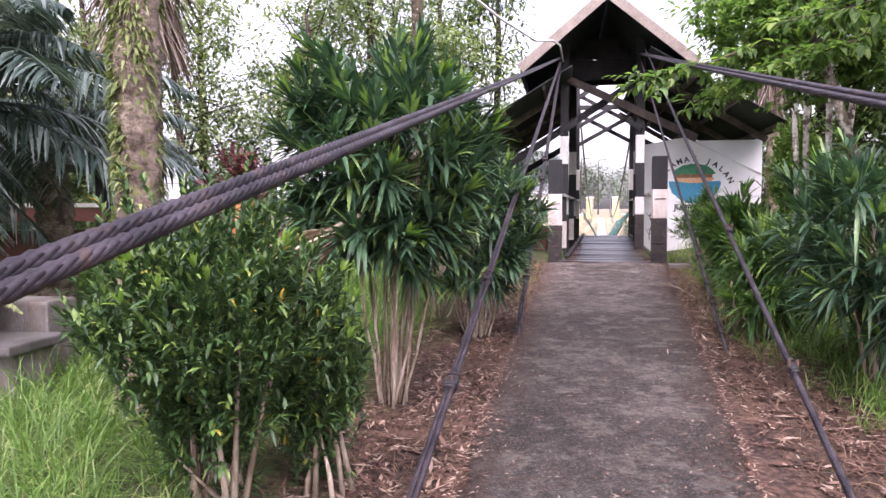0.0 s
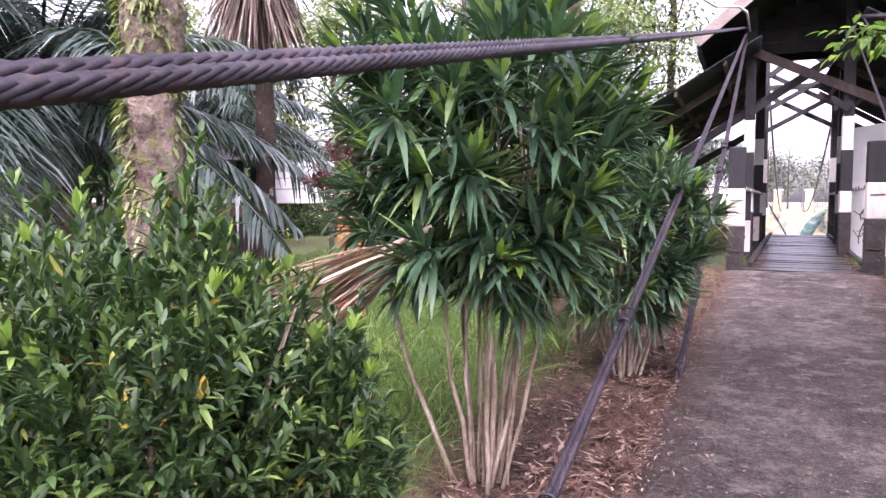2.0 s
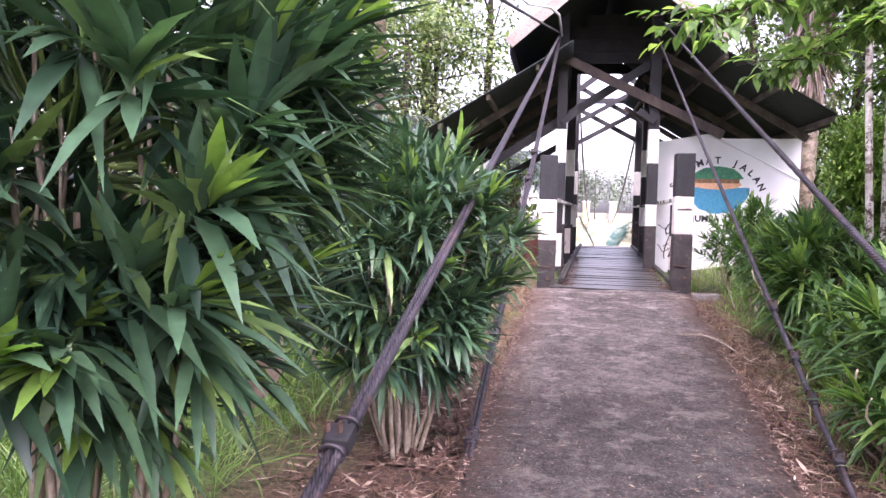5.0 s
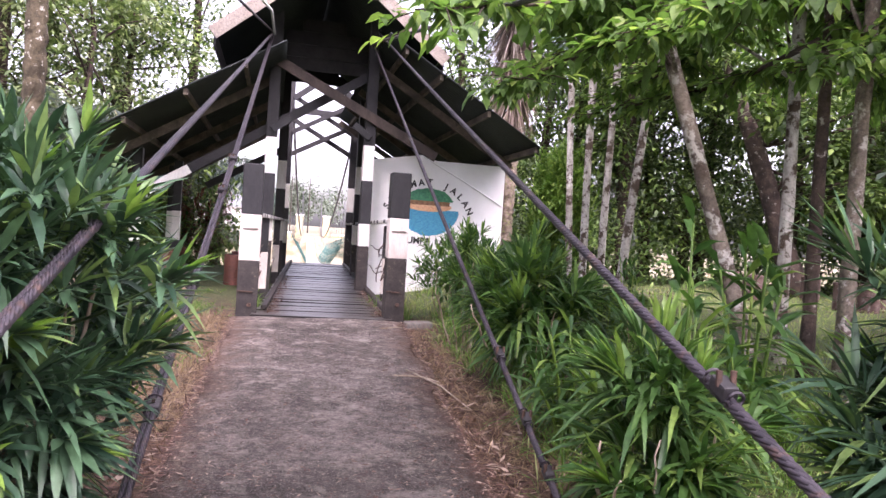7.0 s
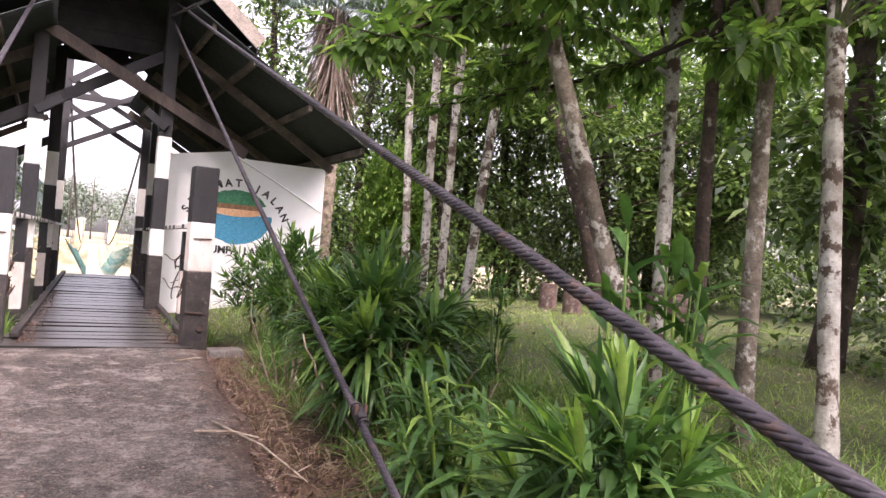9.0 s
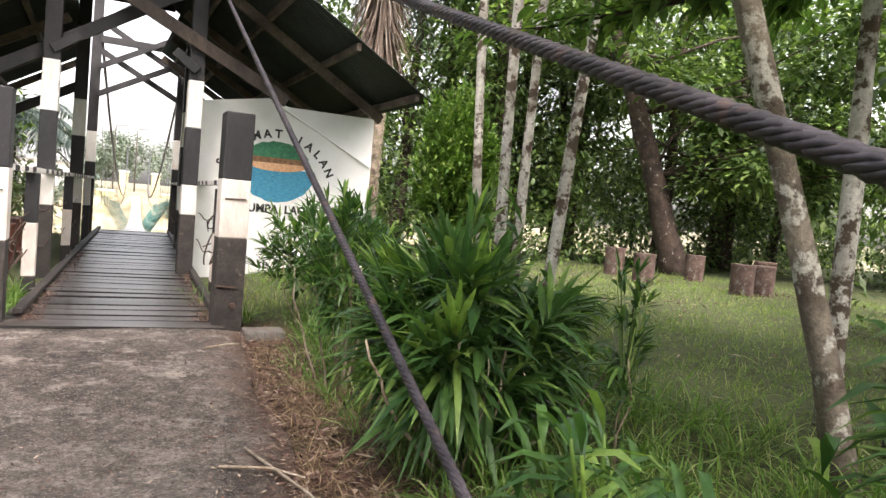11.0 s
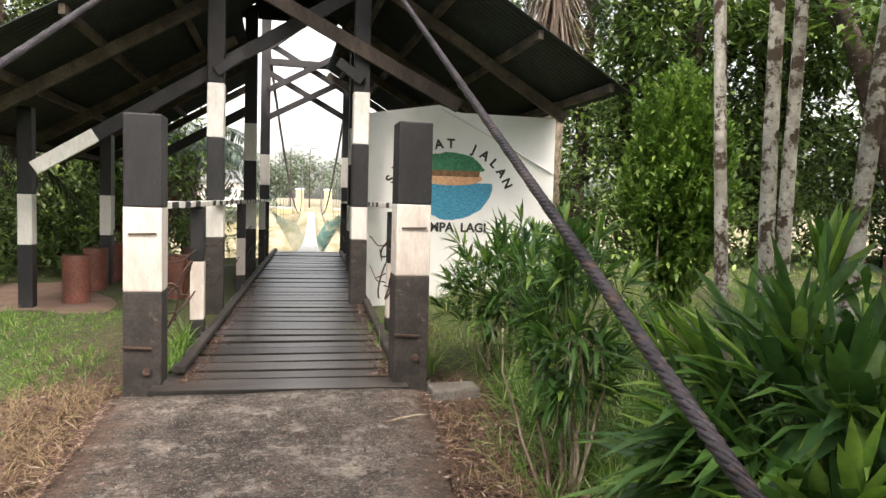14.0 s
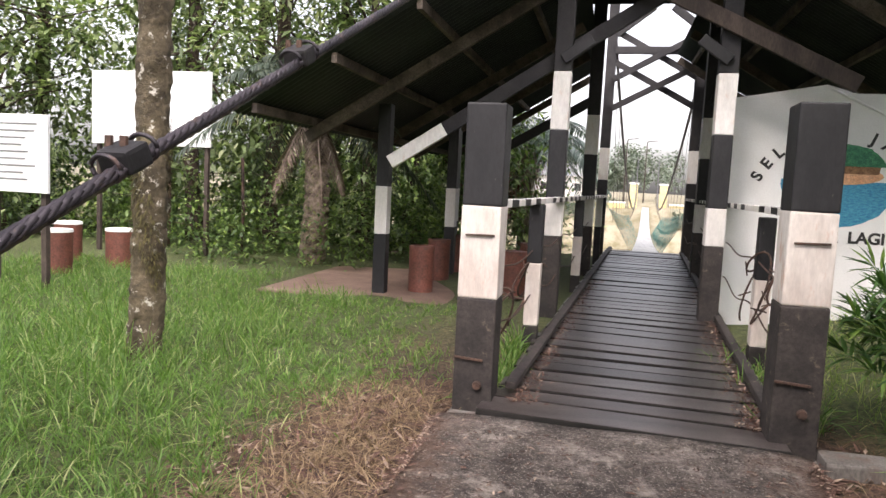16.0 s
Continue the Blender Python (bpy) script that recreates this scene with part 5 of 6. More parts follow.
def forest(spots, leafmat, label, mat, group, leaf=0.235, n=4700):
    for x, y, h, w in spots:
        z = float(ground_z(x, y))
        tree("forest_tree", (x, y, z), (x + rng.uniform(-0.5, 0.5), y + rng.uniform(-0.5, 0.5), z + h * 0.8), 0.11 + h * 0.008, 0.06, mat, leafmat, label,
             [((x, y, z + h * 0.3), (w, w, h * 0.24)), ((x + rng.uniform(-1, 1), y, z + h * 0.58), (w * 1.15, w, h * 0.24)), ((x, y, z + h * 0.85), (w, w, h * 0.2))], leaf, leaf * 0.45, n, 8, group)


R_SPOTS = [(rng.uniform(4.6, 7.5) + k * 0.95, 21.0 + rng.uniform(0, 3) - 0.1 * k, rng.uniform(7, 12), rng.uniform(1.5, 2.3)) for k in range(13)]
R_SPOTS += [(19 + rng.uniform(0, 5), 18 - 2.1 * k + rng.uniform(-1, 1), rng.uniform(7, 11), rng.uniform(1.7, 2.4)) for k in range(8)]
R_SPOTS += [(rng.uniform(6.2, 9.5), 9.5 - 1.7 * k + rng.uniform(-0.6, 0.6), rng.uniform(6, 9), rng.uniform(1.2, 1.8)) for k in range(7)]
forest(R_SPOTS, L_DARK, "dense green tree at the edge of the clearing", DARKBARK, "woodland trees")
L_SPOTS = [(-4.5 - 1.5 * k + rng.uniform(-0.8, 0.8), 23.5 - 0.35 * k + rng.uniform(-1.5, 1.5), rng.uniform(6, 11), rng.uniform(1.5, 2.2)) for k in range(11)]
L_SPOTS += [(-13 + rng.uniform(-5, 2), 4 + 2.0 * k + rng.uniform(-1, 1), rng.uniform(3.2, 5), rng.uniform(1.4, 2.0)) for k in range(7)]
L_SPOTS += [(-7.5 - rng.uniform(0, 5), -7 + 1.8 * k, rng.uniform(5, 8), rng.uniform(1.3, 2)) for k in range(5)]
forest([(-3.2, 25.8, 12.5, 1.7), (-5.2, 26.4, 13.5, 2.0), (-7.6, 26.0, 12.0, 2.0), (-10.2, 26.8, 12.0, 2.1)], L_DARK, "tall dark green tree behind the shelter", DARKBARK, "woodland trees", 0.24, 5600)
forest(L_SPOTS, L_PALE, "light green tree behind the lawn", DARKBARK, "woodland trees")


def undergrowth(spots, mat, label, leaf=0.2):
    """A thicket of low leafy growth that closes the view between the trunks."""
    pcs = []
    for x, y, w, h in spots:
        m = int(560 * w)
        d = sphere_dirs(m, -0.2)
        z = float(ground_z(x, y))
        b = np.array([x, y, z]) + d * np.array([w, w * 0.7, h]) * rng.uniform(0.6, 1.05, (len(d), 1)) * (1 + 0.25 * np.sin(d[:, :1] * 9 + x))
        pcs.append(leaves(b, d + rng.normal(0, 0.6, d.shape), leaf * rng.uniform(0.6, 1.3, len(d)), leaf * 0.42, 0.3, 0.15, True))
    v, f = join(pcs)
    tagged(arrays("undergrowth", v, f, mat), label, "undergrowth", kind="stuff")


undergrowth([(4.3 + 0.85 * k, 20.6 + rng.uniform(-0.6, 0.6), rng.uniform(0.9, 1.5), rng.uniform(1.5, 3.4)) for k in range(20)], L_DARK, "dark green thicket behind the clearing")
undergrowth([(18.5 + rng.uniform(-1, 1), 18 - 1.3 * k, rng.uniform(1.2, 1.8), rng.uniform(1.2, 2.6)) for k in range(16)], L_DARK, "dark green thicket behind the clearing")
undergrowth([(9.8 + rng.uniform(-1.2, 1.0), 10.5 - 1.2 * k, rng.uniform(0.9, 1.4), rng.uniform(0.9, 2.2)) for k in range(12)], L_DARK, "dark green thicket under the trees")
undergrowth([(-3.2 - 0.8 * k, 23.0 + rng.uniform(-0.8, 0.8), rng.uniform(1.0, 1.5), rng.uniform(1.6, 3.0)) for k in range(20)], L_DARK, "dark green thicket behind the shelter lawn")
undergrowth([(-1.6 - 0.75 * k, 24.0 - 0.12 * k + rng.uniform(-0.5, 0.5), rng.uniform(1.0, 1.4), rng.uniform(2.4, 3.6)) for k in range(9)], L_DARK, "dark green thicket close behind the shelter", 0.16)
undergrowth([(-4.6, 18.9, 0.6, 1.2), (-5.5, 18.5, 0.7, 1.3), (-6.4, 18.8, 0.7, 1.0), (-7.4, 19.2, 0.8, 1.1), (-4.1, 20.2, 0.6, 1.7)], L_DARK, "dark leafy shrubs round the palm at the lawn edge", 0.13)
undergrowth([(-4.3 - 0.75 * k, 20.6 + rng.uniform(-0.5, 0.5), rng.uniform(0.8, 1.2), rng.uniform(0.9, 2.0)) for k in range(14)], L_DARK, "low dark green growth at the lawn's edge", 0.15)
undergrowth([(-14 + 1.6 * k, 78.5 + rng.uniform(-2.5, 2), rng.uniform(1.2, 2.0), rng.uniform(0.8, 1.8)) for k in range(22) if not 0.0 < -14 + 1.6 * k < 6.5], L_FAR, "low haze-paled growth along the far bank", 0.3)
undergrowth([(-15.5 + rng.uniform(-1, 1), 2 + 1.4 * k, rng.uniform(1.2, 1.8), rng.uniform(1.0, 2.2)) for k in range(15)], L_TREE, "light green thicket beyond the garden")



def backing_woods(spots, mat, label, leaf=0.38):
    """Tall closed woodland behind the edge trees: many crowns, each of leafy clumps with gaps between them."""
    pcs = []
    for x, y, w, h in spots:
        c = 46
        d = sphere_dirs(c, -0.8)
        z = float(ground_z(x, y))
        mid_ = np.array([x, y, z + h * 0.5]) + d * np.array([w, w, h * 0.5]) * rng.uniform(0.45, 1.0, (len(d), 1))
        size = rng.uniform(0.35, 0.85, len(d))
        m = 2100
        which = rng.integers(len(d), size=m)
        o = unit(rng.normal(0, 1, (m, 3))) * rng.uniform(0, 1, (m, 1)) ** 0.45 * size[which][:, None] * [1.2, 1.2, 0.75]
        pcs.append(leaves(mid_[which] + o, o + rng.normal(0, 0.4, o.shape), leaf * rng.uniform(0.5, 1.2, m), leaf * 0.45 * rng.uniform(0.7, 1.2, m), 0.3, 0.15, True))
    v, f = join(pcs)
    tagged(arrays("backing_woods", v, f, mat), label, "woods", kind="stuff")


backing_woods([(6 + 1.55 * k, 26.5 + 1.8 * (k % 3) + rng.uniform(-0.8, 0.8), rng.uniform(1.9, 2.8), rng.uniform(9, 15)) for k in range(20)]
              + [(24 + 2 * (k % 2) + rng.uniform(-1, 1), 26 - 2.1 * k, rng.uniform(2, 2.8), rng.uniform(9, 14)) for k in range(16)]
              + [(13 + 2 * (k % 2), 7 - 2.2 * k, rng.uniform(1.8, 2.5), rng.uniform(4.5, 6.5)) for k in range(7)], L_DARK, "dense green woodland closing the clearing")
backing_woods([(-4 - 1.7 * k, 27.5 + 1.5 * (k % 3), rng.uniform(1.7, 2.4), rng.uniform(5, 7.5)) for k in range(12)]
              + [(-20 - 2 * (k % 2), 27 - 2.3 * k, rng.uniform(2, 2.8), rng.uniform(3.0, 5.0)) for k in range(15)], L_PALE, "light green woodland beyond the garden")


def garden_hut(x, y):
    """A low open garden hut: red fascia and back wall under a thatched roof on posts."""
    z = float(ground_z(x, y))
    g = empty("garden_hut", "low open garden hut with red boards and dark roof", "hut", at=(x, y, z))
    g.rotation_euler[2] = 0.55
    for sx in (-1.5, 1.5):
        for sy in (-0.9, 0.9):
            part("post", box_bm((0.12, 0.12, 2.0), (sx, sy, 0.95), 0.01), DARKWOOD, g)
    part("wall_board", box_bm((3.0, 0.05, 0.75), (0, 0.9, 0.4), 0.006), REDPAINT, g)
    part("rail_board", box_bm((3.2, 0.05, 0.22), (0, -0.95, 1.08), 0.006), REDPAINT, g, "red board rail")
    part("trim", box_bm((3.2, 0.06, 0.07), (0, -0.96, 1.24), 0.006), WHITE, g, "white trim")
    bm = bmesh.new()
    pts = [(-1.9, -1.4, 1.9), (1.9, -1.4, 1.9), (1.9, 1.4, 1.9), (-1.9, 1.4, 1.9), (-1.2, 0, 2.8), (1.2, 0, 2.8)]
    vs = [bm.verts.new(p) for p in pts]
    for q in ((0, 1, 5, 4), (2, 3, 4, 5), (3, 0, 4), (1, 2, 5), (0, 3, 2, 1)):
        bm.faces.new([vs[i] for i in q])
    part("roof", bm, DARKWOOD, g)


garden_hut(-10.38, 10.37)

# ---- palms ----
def fronds(parent, at, count, length, leaflet, mat, lift=(0.1, 1.1), name="frond", label="", droop=0.55):
    at = np.array(at, float)
    for k in range(count):
        a = 2 * np.pi * k / count + rng.uniform(-0.25, 0.25)
        el = rng.uniform(*lift)
        d = np.array([math.cos(a), math.sin(a), el]); d /= np.linalg.norm(d)
        L = length * rng.uniform(0.8, 1.1)
        s = np.linspace(0, 1, 12)[:, None]
        rib = at + d * L * s + np.array([0, 0, -1.0]) * L * droop * s ** 2.2
        rv, rf = tube(rib, np.linspace(0.022, 0.005, 12), 5)
        m = 60
        q = np.linspace(0.12, 1, m)
        i = np.minimum((q * 11).astype(int), 10)
        bp = rib[i] + (rib[i + 1] - rib[i]) * (q * 11 - i)[:, None]
        tg = unit(rib[i + 1] - rib[i])
        sd = unit(np.cross(tg, [[0, 0, 1.0]]))
        ln = leaflet * np.sin(np.pi * (0.12 + 0.86 * q)) ** 0.6
        lv = [leaves(bp, sd * sg + tg * 0.55 + rng.normal(0, 0.08, (m, 3)), ln, max(0.01, leaflet * 0.06), np.clip(rng.normal(0.55, 0.12, m), 0.2, 1), 0.15) for sg in (-1, 1)]
        v, f = join([(rv, rf)] + lv)
        arrays(name, v, f, mat, parent, label)


def palm(name, x, y, h, r, label, count, length, leaflet, mat=L_PALM, bark=BARK, lift=(-0.2, 1.0), skirt=0):
    z = float(ground_z(x, y))
    p = empty(name, label, "palm", "palms", (x, y, z))
    k = int(h / 0.055)
    s = np.linspace(0, 1, k)
    rad = r * (1.08 - 0.25 * s) * (1 + 0.03 * np.sin(np.arange(k) * 2.1) + 0.03 * rng.normal(0, 1, k))
    v, f = tube(np.stack([0.08 * np.sin(s * 3), 0.05 * np.cos(s * 2), s * h - 0.1], 1), rad, 14)
    arrays("trunk", v + rng.normal(0, r * 0.07, v.shape), f, bark, p, smooth=False)
    if count:
        fronds(p, (0, 0, h - 0.05), count, length, leaflet, mat, lift)
    if skirt:
        d = unit(rng.normal(0, 1, (skirt, 3)) * [1, 1, 0.2])
        b = np.stack([d[:, 0] * r, d[:, 1] * r, h - 2.2 * rng.uniform(0, 1, skirt) ** 1.4], 1)
        v, f = leaves(b, d * rng.uniform(0.25, 0.8, (skirt, 1)) + [0, 0, -0.8] + rng.normal(0, 0.1, (skirt, 3)), rng.uniform(0.35, 1.0, skirt), rng.uniform(0.015, 0.04, skirt), 0.35, 0.3)
        tagged(arrays("dead_skirt", v, f, L_SKIRT, p, "hanging dry brown leaves"), kind="stuff")
    return p


tp = palm("mossy_palm", -3.2, 3.1, 7.5, 0.124, "tall palm with a rough trunk grown over by moss and ferns", 10, 2.6, 0.5)
n = 9000
a = rng.uniform(0, 2 * np.pi, n); zz = rng.uniform(0.6, 4.8, n)
k = np.sin(a * 2 + zz * 1.9) * np.sin(zz * 3.7 + a) + rng.normal(0, 0.35, n) > 0.1
a, zz = a[k], zz[k]
d = np.stack([np.cos(a), np.sin(a), rng.uniform(-0.6, 0.5, len(a))], 1) + rng.normal(0, 0.35, (len(a), 3))
v, f = leaves(np.stack([np.cos(a) * 0.112 + 0.08 * np.sin(zz / 7.5 * 3), np.sin(a) * 0.112 + 0.05 * np.cos(zz / 7.5 * 2), zz], 1), d, rng.uniform(0.03, 0.085, len(a)), rng.uniform(0.01, 0.026, len(a)), 0.6, 0.2)
tagged(arrays("moss_growth", v, f, L_FERN, tp, "yellow-green moss and tiny ferns on the trunk"), kind="stuff")
lp = palm("lawn_palm", -3.6, 12.8, 7.0, 0.12, "slim palm trunk with moss and lichen on the lawn", 9, 2.4, 0.5, bark=LICHENBARK)
n = 2600
a = rng.uniform(0, 2 * np.pi, n); zz = rng.uniform(0.75, 1.75, n) + 0.15 * np.sin(a * 3)
k = np.sin(a * 2 + zz * 4) + rng.normal(0, 0.5, n) > 0.1
a, zz = a[k], zz[k]
d = np.stack([np.cos(a), np.sin(a), rng.uniform(-0.8, 0.3, len(a))], 1) + rng.normal(0, 0.35, (len(a), 3))
v, f = leaves(np.stack([np.cos(a) * 0.115 + 0.08 * np.sin(zz / 7 * 3), np.sin(a) * 0.115 + 0.05 * np.cos(zz / 7 * 2), zz], 1), d, rng.uniform(0.02, 0.06, len(a)), rng.uniform(0.006, 0.014, len(a)), 0.6, 0.2)
tagged(arrays("moss_growth", v, f, L_MOSS, lp, "dark brown-green moss on the trunk"), kind="stuff")
palm("skirted_palm", -5.3, 6.6, 5.6, 0.095, "slim palm under a skirt of hanging dead leaves", 16, 2.2, 0.5, bark=DARKBARK, lift=(0.2, 1.2), skirt=1900)
palm("dark_palm", -6.3, 5.0, 2.2, 0.2, "dark feathery palm with arching fronds", 40, 2.6, 0.55, lift=(-0.15, 2.4))
palm("dark_palm", -7.6, 7.9, 2.0, 0.25, "dark feathery palm with arching fronds", 36, 2.6, 0.5, lift=(-0.35, 1.7))
palm("dark_palm", -7.9, 4.9, 2.4, 0.22, "dark feathery palm with arching fronds", 30, 2.6, 0.5, lift=(-0.2, 2.0))
palm("skirted_palm", -2.6, 28.2, 6.6, 0.2, "palm with hanging leaves behind the shelter", 18, 2.6, 0.7, lift=(-0.6, 0.9), skirt=700)
dp = palm("drooping_palm", -5.1, 19.3, 2.75, 0.22, "dark palm with drooping and dead fronds beside the shelter", 34, 2.3, 0.42, L_GREYPALM, lift=(-0.4, 2.4))
fronds(dp, (0, 0, 2.6), 6, 1.3, 0.28, L_SKIRT, (-1.6, -0.5), "dead_frond", "dry tan dead frond", 0.45)
palm("skirted_palm", 4.4, 18.6, 6.0, 0.16, "palm with hanging dead leaves behind the white wall", 12, 2.2, 0.5, skirt=900)
sd = palm("palm_seedling", 2.75, 9.9, 0.25, 0.03, "young fan of bright palm leaves", 7, 0.9, 0.3, L_LIME, STEM, lift=(1.2, 4.0))
df = empty("fallen_frond", "dry brown fallen palm frond leaning in the oleander", "frond", at=(-2.0, 3.25, 1.32))
fr = 7
dl = []
for k in range(fr):
    d = np.array([-0.95 + 0.03 * k, -0.45 + 0.03 * k, -0.3 - 0.055 * k]); d /= np.linalg.norm(d)
    q = np.linspace(0, 1, 16)
    v, f = leaves(np.tile([0.015 * k, 0, -0.01 * k], (16, 1)) + d * q[:, None] * 0.1, np.tile(d, (16, 1)) + rng.normal(0, 0.1, (16, 3)), rng.uniform(0.25, 0.62, 16), 0.022, 0.12, 0.25)
    dl.append((v, f))
v, f = join(dl)
tagged(arrays("leaflet_growth", v, f, L_DRY, df), kind="stuff")
v, f = tube([(0.12, 0.06, 0.06), (-0.1, -0.04, -0.05), (-0.4, -0.19, -0.22)], [0.014, 0.011, 0.004], 6)
arrays("midrib", v, f, L_DRY, df, "pale dry midrib")


def dead_leaf(at, length, width, label):
    """A broad dead leaf that hangs curled along its midrib."""
    n_, k_ = 12, 7
    v = []
    for i in range(n_):
        t = i / (n_ - 1)
        half = width * math.sin(math.pi * min(1, 0.12 + 0.84 * t)) ** 0.7
        for j in range(k_):
            a = (j / (k_ - 1) - 0.5) * 2.6
            v.append((half * math.sin(a) + 0.02 * math.sin(5 * t), -half * 0.8 * math.cos(a) + 0.1 * t * t + 0.01 * noise.noise((t * 9, j, 2)), -length * t))
    f = [(i * k_ + j, i * k_ + j + 1, (i + 1) * k_ + j + 1, (i + 1) * k_ + j) for i in range(n_ - 1) for j in range(k_ - 1)]
    ob = obj("dead_leaf", v, f, L_DRY, smooth=True)
    ob.location = at
    ob.modifiers.new("thick", "SOLIDIFY").thickness = 0.004
    return tagged(ob, label, "leaf")


dead_leaf((-1.6, 4.4, 1.14), 0.34, 0.055, "large curled dead brown leaf caught in the oleander").rotation_euler = (0.0, 0.3, 0.3)


# ---- things beside the path ----
def planter_wall():
    w = empty("planter_wall", "low stained cement garden wall in two tiers with a flat coping", "garden wall", at=(-4.85, 3.3, 0.1))
    part("wall_body", box_bm((1.7, 0.35, 0.62), (0, 0, 0.14), 0.02, 0.01), OLDCEMENT, w, "blotched cement face")
    part("coping", box_bm((1.82, 0.5, 0.06), (0, -0.02, 0.482), 0.015, 0.008), DARKCEMENT, w, "flat dark cement coping")
    part("upper_tier", box_bm((1.5, 0.3, 0.9), (-0.05, 0.45, 0.25), 0.02, 0.01), OLDCEMENT, w)


planter_wall()


def flower_pot(x, y, z):
    p = empty("flower_pot", "round terracotta pot with a pale fern on the garden wall", "flower pot", at=(x, y, z))
    prof = [(0.001, 0.0), (0.09, 0.0), (0.14, 0.06), (0.165, 0.14), (0.17, 0.18), (0.185, 0.18), (0.185, 0.205), (0.16, 0.205), (0.15, 0.17), (0.001, 0.165)]
    k = 24
    v = [(r * math.cos(2 * math.pi * j / k), r * math.sin(2 * math.pi * j / k), h) for r, h in prof for j in range(k)]
    f = [(i * k + j, i * k + (j + 1) % k, (i + 1) * k + (j + 1) % k, (i + 1) * k + j) for i in range(len(prof) - 1) for j in range(k)]
    obj("pot", v, f, TERRACOTTA, p, smooth=True)
    fronds(p, (0, 0, 0.17), 38, 0.6, 0.075, L_POTFERN, (0.4, 2.2), "fern_frond", "pale green fern", 0.7)


flower_pot(-4.56, 3.26, 0.615)


def round_post(name, x, y, h, r, mat, label, category, group="", capmat=None):
    z = float(ground_z(x, y))
    s = empty(name, label, category, group, (x, y, z))
    k = 20
    prof = [(r * 1.02, -0.1), (r, 0.02), (r * 0.985, h * 0.5), (r, h - 0.05), (r * 1.0, h - 0.035)]
    v = [(q * math.cos(2 * math.pi * j / k), q * math.sin(2 * math.pi * j / k), hh) for q, hh in prof for j in range(k)]
    f = [(i * k + j, i * k + (j + 1) % k, (i + 1) * k + (j + 1) % k, (i + 1) * k + j) for i in range(len(prof) - 1) for j in range(k)]
    obj("drum", v, f, mat, s, smooth=True)
    bm = bmesh.new()
    bmesh.ops.create_cone(bm, cap_ends=True, segments=k, radius1=r * 1.04, radius2=r * 1.0, depth=0.04, matrix=Matrix.Translation((0, 0, h - 0.016)))
    part("seat_top", bm, capmat or mat, s)
    return s


for x, y in ((-2.6, 17.35), (-2.66, 18.6), (-2.66, 19.75), (-1.35, 17.5), (-1.3, 19.0)):
    o = round_post("stool", x, y, 0.62, 0.17, REDPAINT, "red-brown cylindrical cement stool in the shelter", "stool", "shelter stools")
    o.location.z = 0.32
for x, y in ((-7.6, 16.4), (-8.3, 17.4), (-7.3, 17.3)):
    round_post("stool", x, y, 0.6, 0.2, REDPAINT, "red-brown cylindrical cement stool with a pale top on the lawn", "stool", "lawn stools", PLASTER)
STUMP = surface("mossy_red_cement", (0.075, 0.04, 0.032), (0.15, 0.1, 0.085), 5, 0.9, 40, 0.4, 0.004, stain=(0.22, 0.21, 0.19), stain_at=(0.56, 0.64))
for x, y in ((9.3, 17.2), (9.0, 16.0), (11.1, 16.8), (9.85, 14.5), (10.6, 14.7), (11.5, 15.4)):
    round_post("stump_stool", x, y, 0.54, 0.2, STUMP, "weathered red-brown cement stump seat on the lawn", "stool", "stump seats")
round_post("garden_pillar", -4.1, 6.4, 1.3, 0.13, ORANGE, "orange painted round garden pillar with a potted purple plant", "pillar", capmat=ORANGE)
leaf_shrub("potted_plant", -4.1, 6.4, 1.4, (0, 0, 0.25), (0.25, 0.25, 0.25), 500, 0.12, 0.04, leafy("purple_leaf", (0.08, 0.02, 0.03), (0.2, 0.06, 0.07), None, 0.5, 0.9, 0.2), "purple-leaved plant on the orange pillar", 4, category="plant")
leaf_shrub("red_shrub", -2.75, 23.6, 0.2, (0, 0, 1.1), (0.5, 0.5, 0.8), 900, 0.2, 0.05, leafy("red_leaf", (0.1, 0.03, 0.02), (0.25, 0.09, 0.05), None, 0.5, 0.9, 0.2), "reddish-brown leafy shrub behind the shelter", 6)


def notice_board(x0, x1, y, z0, z1, label, lines=0):
    gz = float(ground_z((x0 + x1) / 2, y))
    b = empty("notice_board", label, "notice board", "notice boards", ((x0 + x1) / 2, y, gz))
    w, h = x1 - x0, z1 - z0
    part("panel", box_bm((w, 0.04, h), (0, 0, (z0 + z1) / 2 - gz), 0.006), PAPER, b)
    for s in (-1, 1):
        part("leg", box_bm((0.07, 0.07, z1 - gz + 0.1), (s * (w / 2 - 0.1), 0.06, (z1 - gz - 0.1) / 2), 0.006), WOOD, b)
    for k in range(lines):
        ww = w * random.uniform(0.45, 0.85)
        part("print_line", box_bm((ww, 0.006, h * 0.018), (-w * 0.45 + ww / 2, -0.023, z1 - gz - h * (0.12 + 0.8 * k / lines)), 0.0), GREYINK, b)


notice_board(-7.35, -6.45, 15.0, 1.45, 2.35, "white notice board with dark printed lines on the lawn", 9)
notice_board(-9.2, -6.85, 19.0, 2.2, 3.47, "large blank white board on posts behind the palm")
notice_board(-9.6, -8.0, 12.3, 1.45, 2.25, "white board seen behind the shrubs", 3)


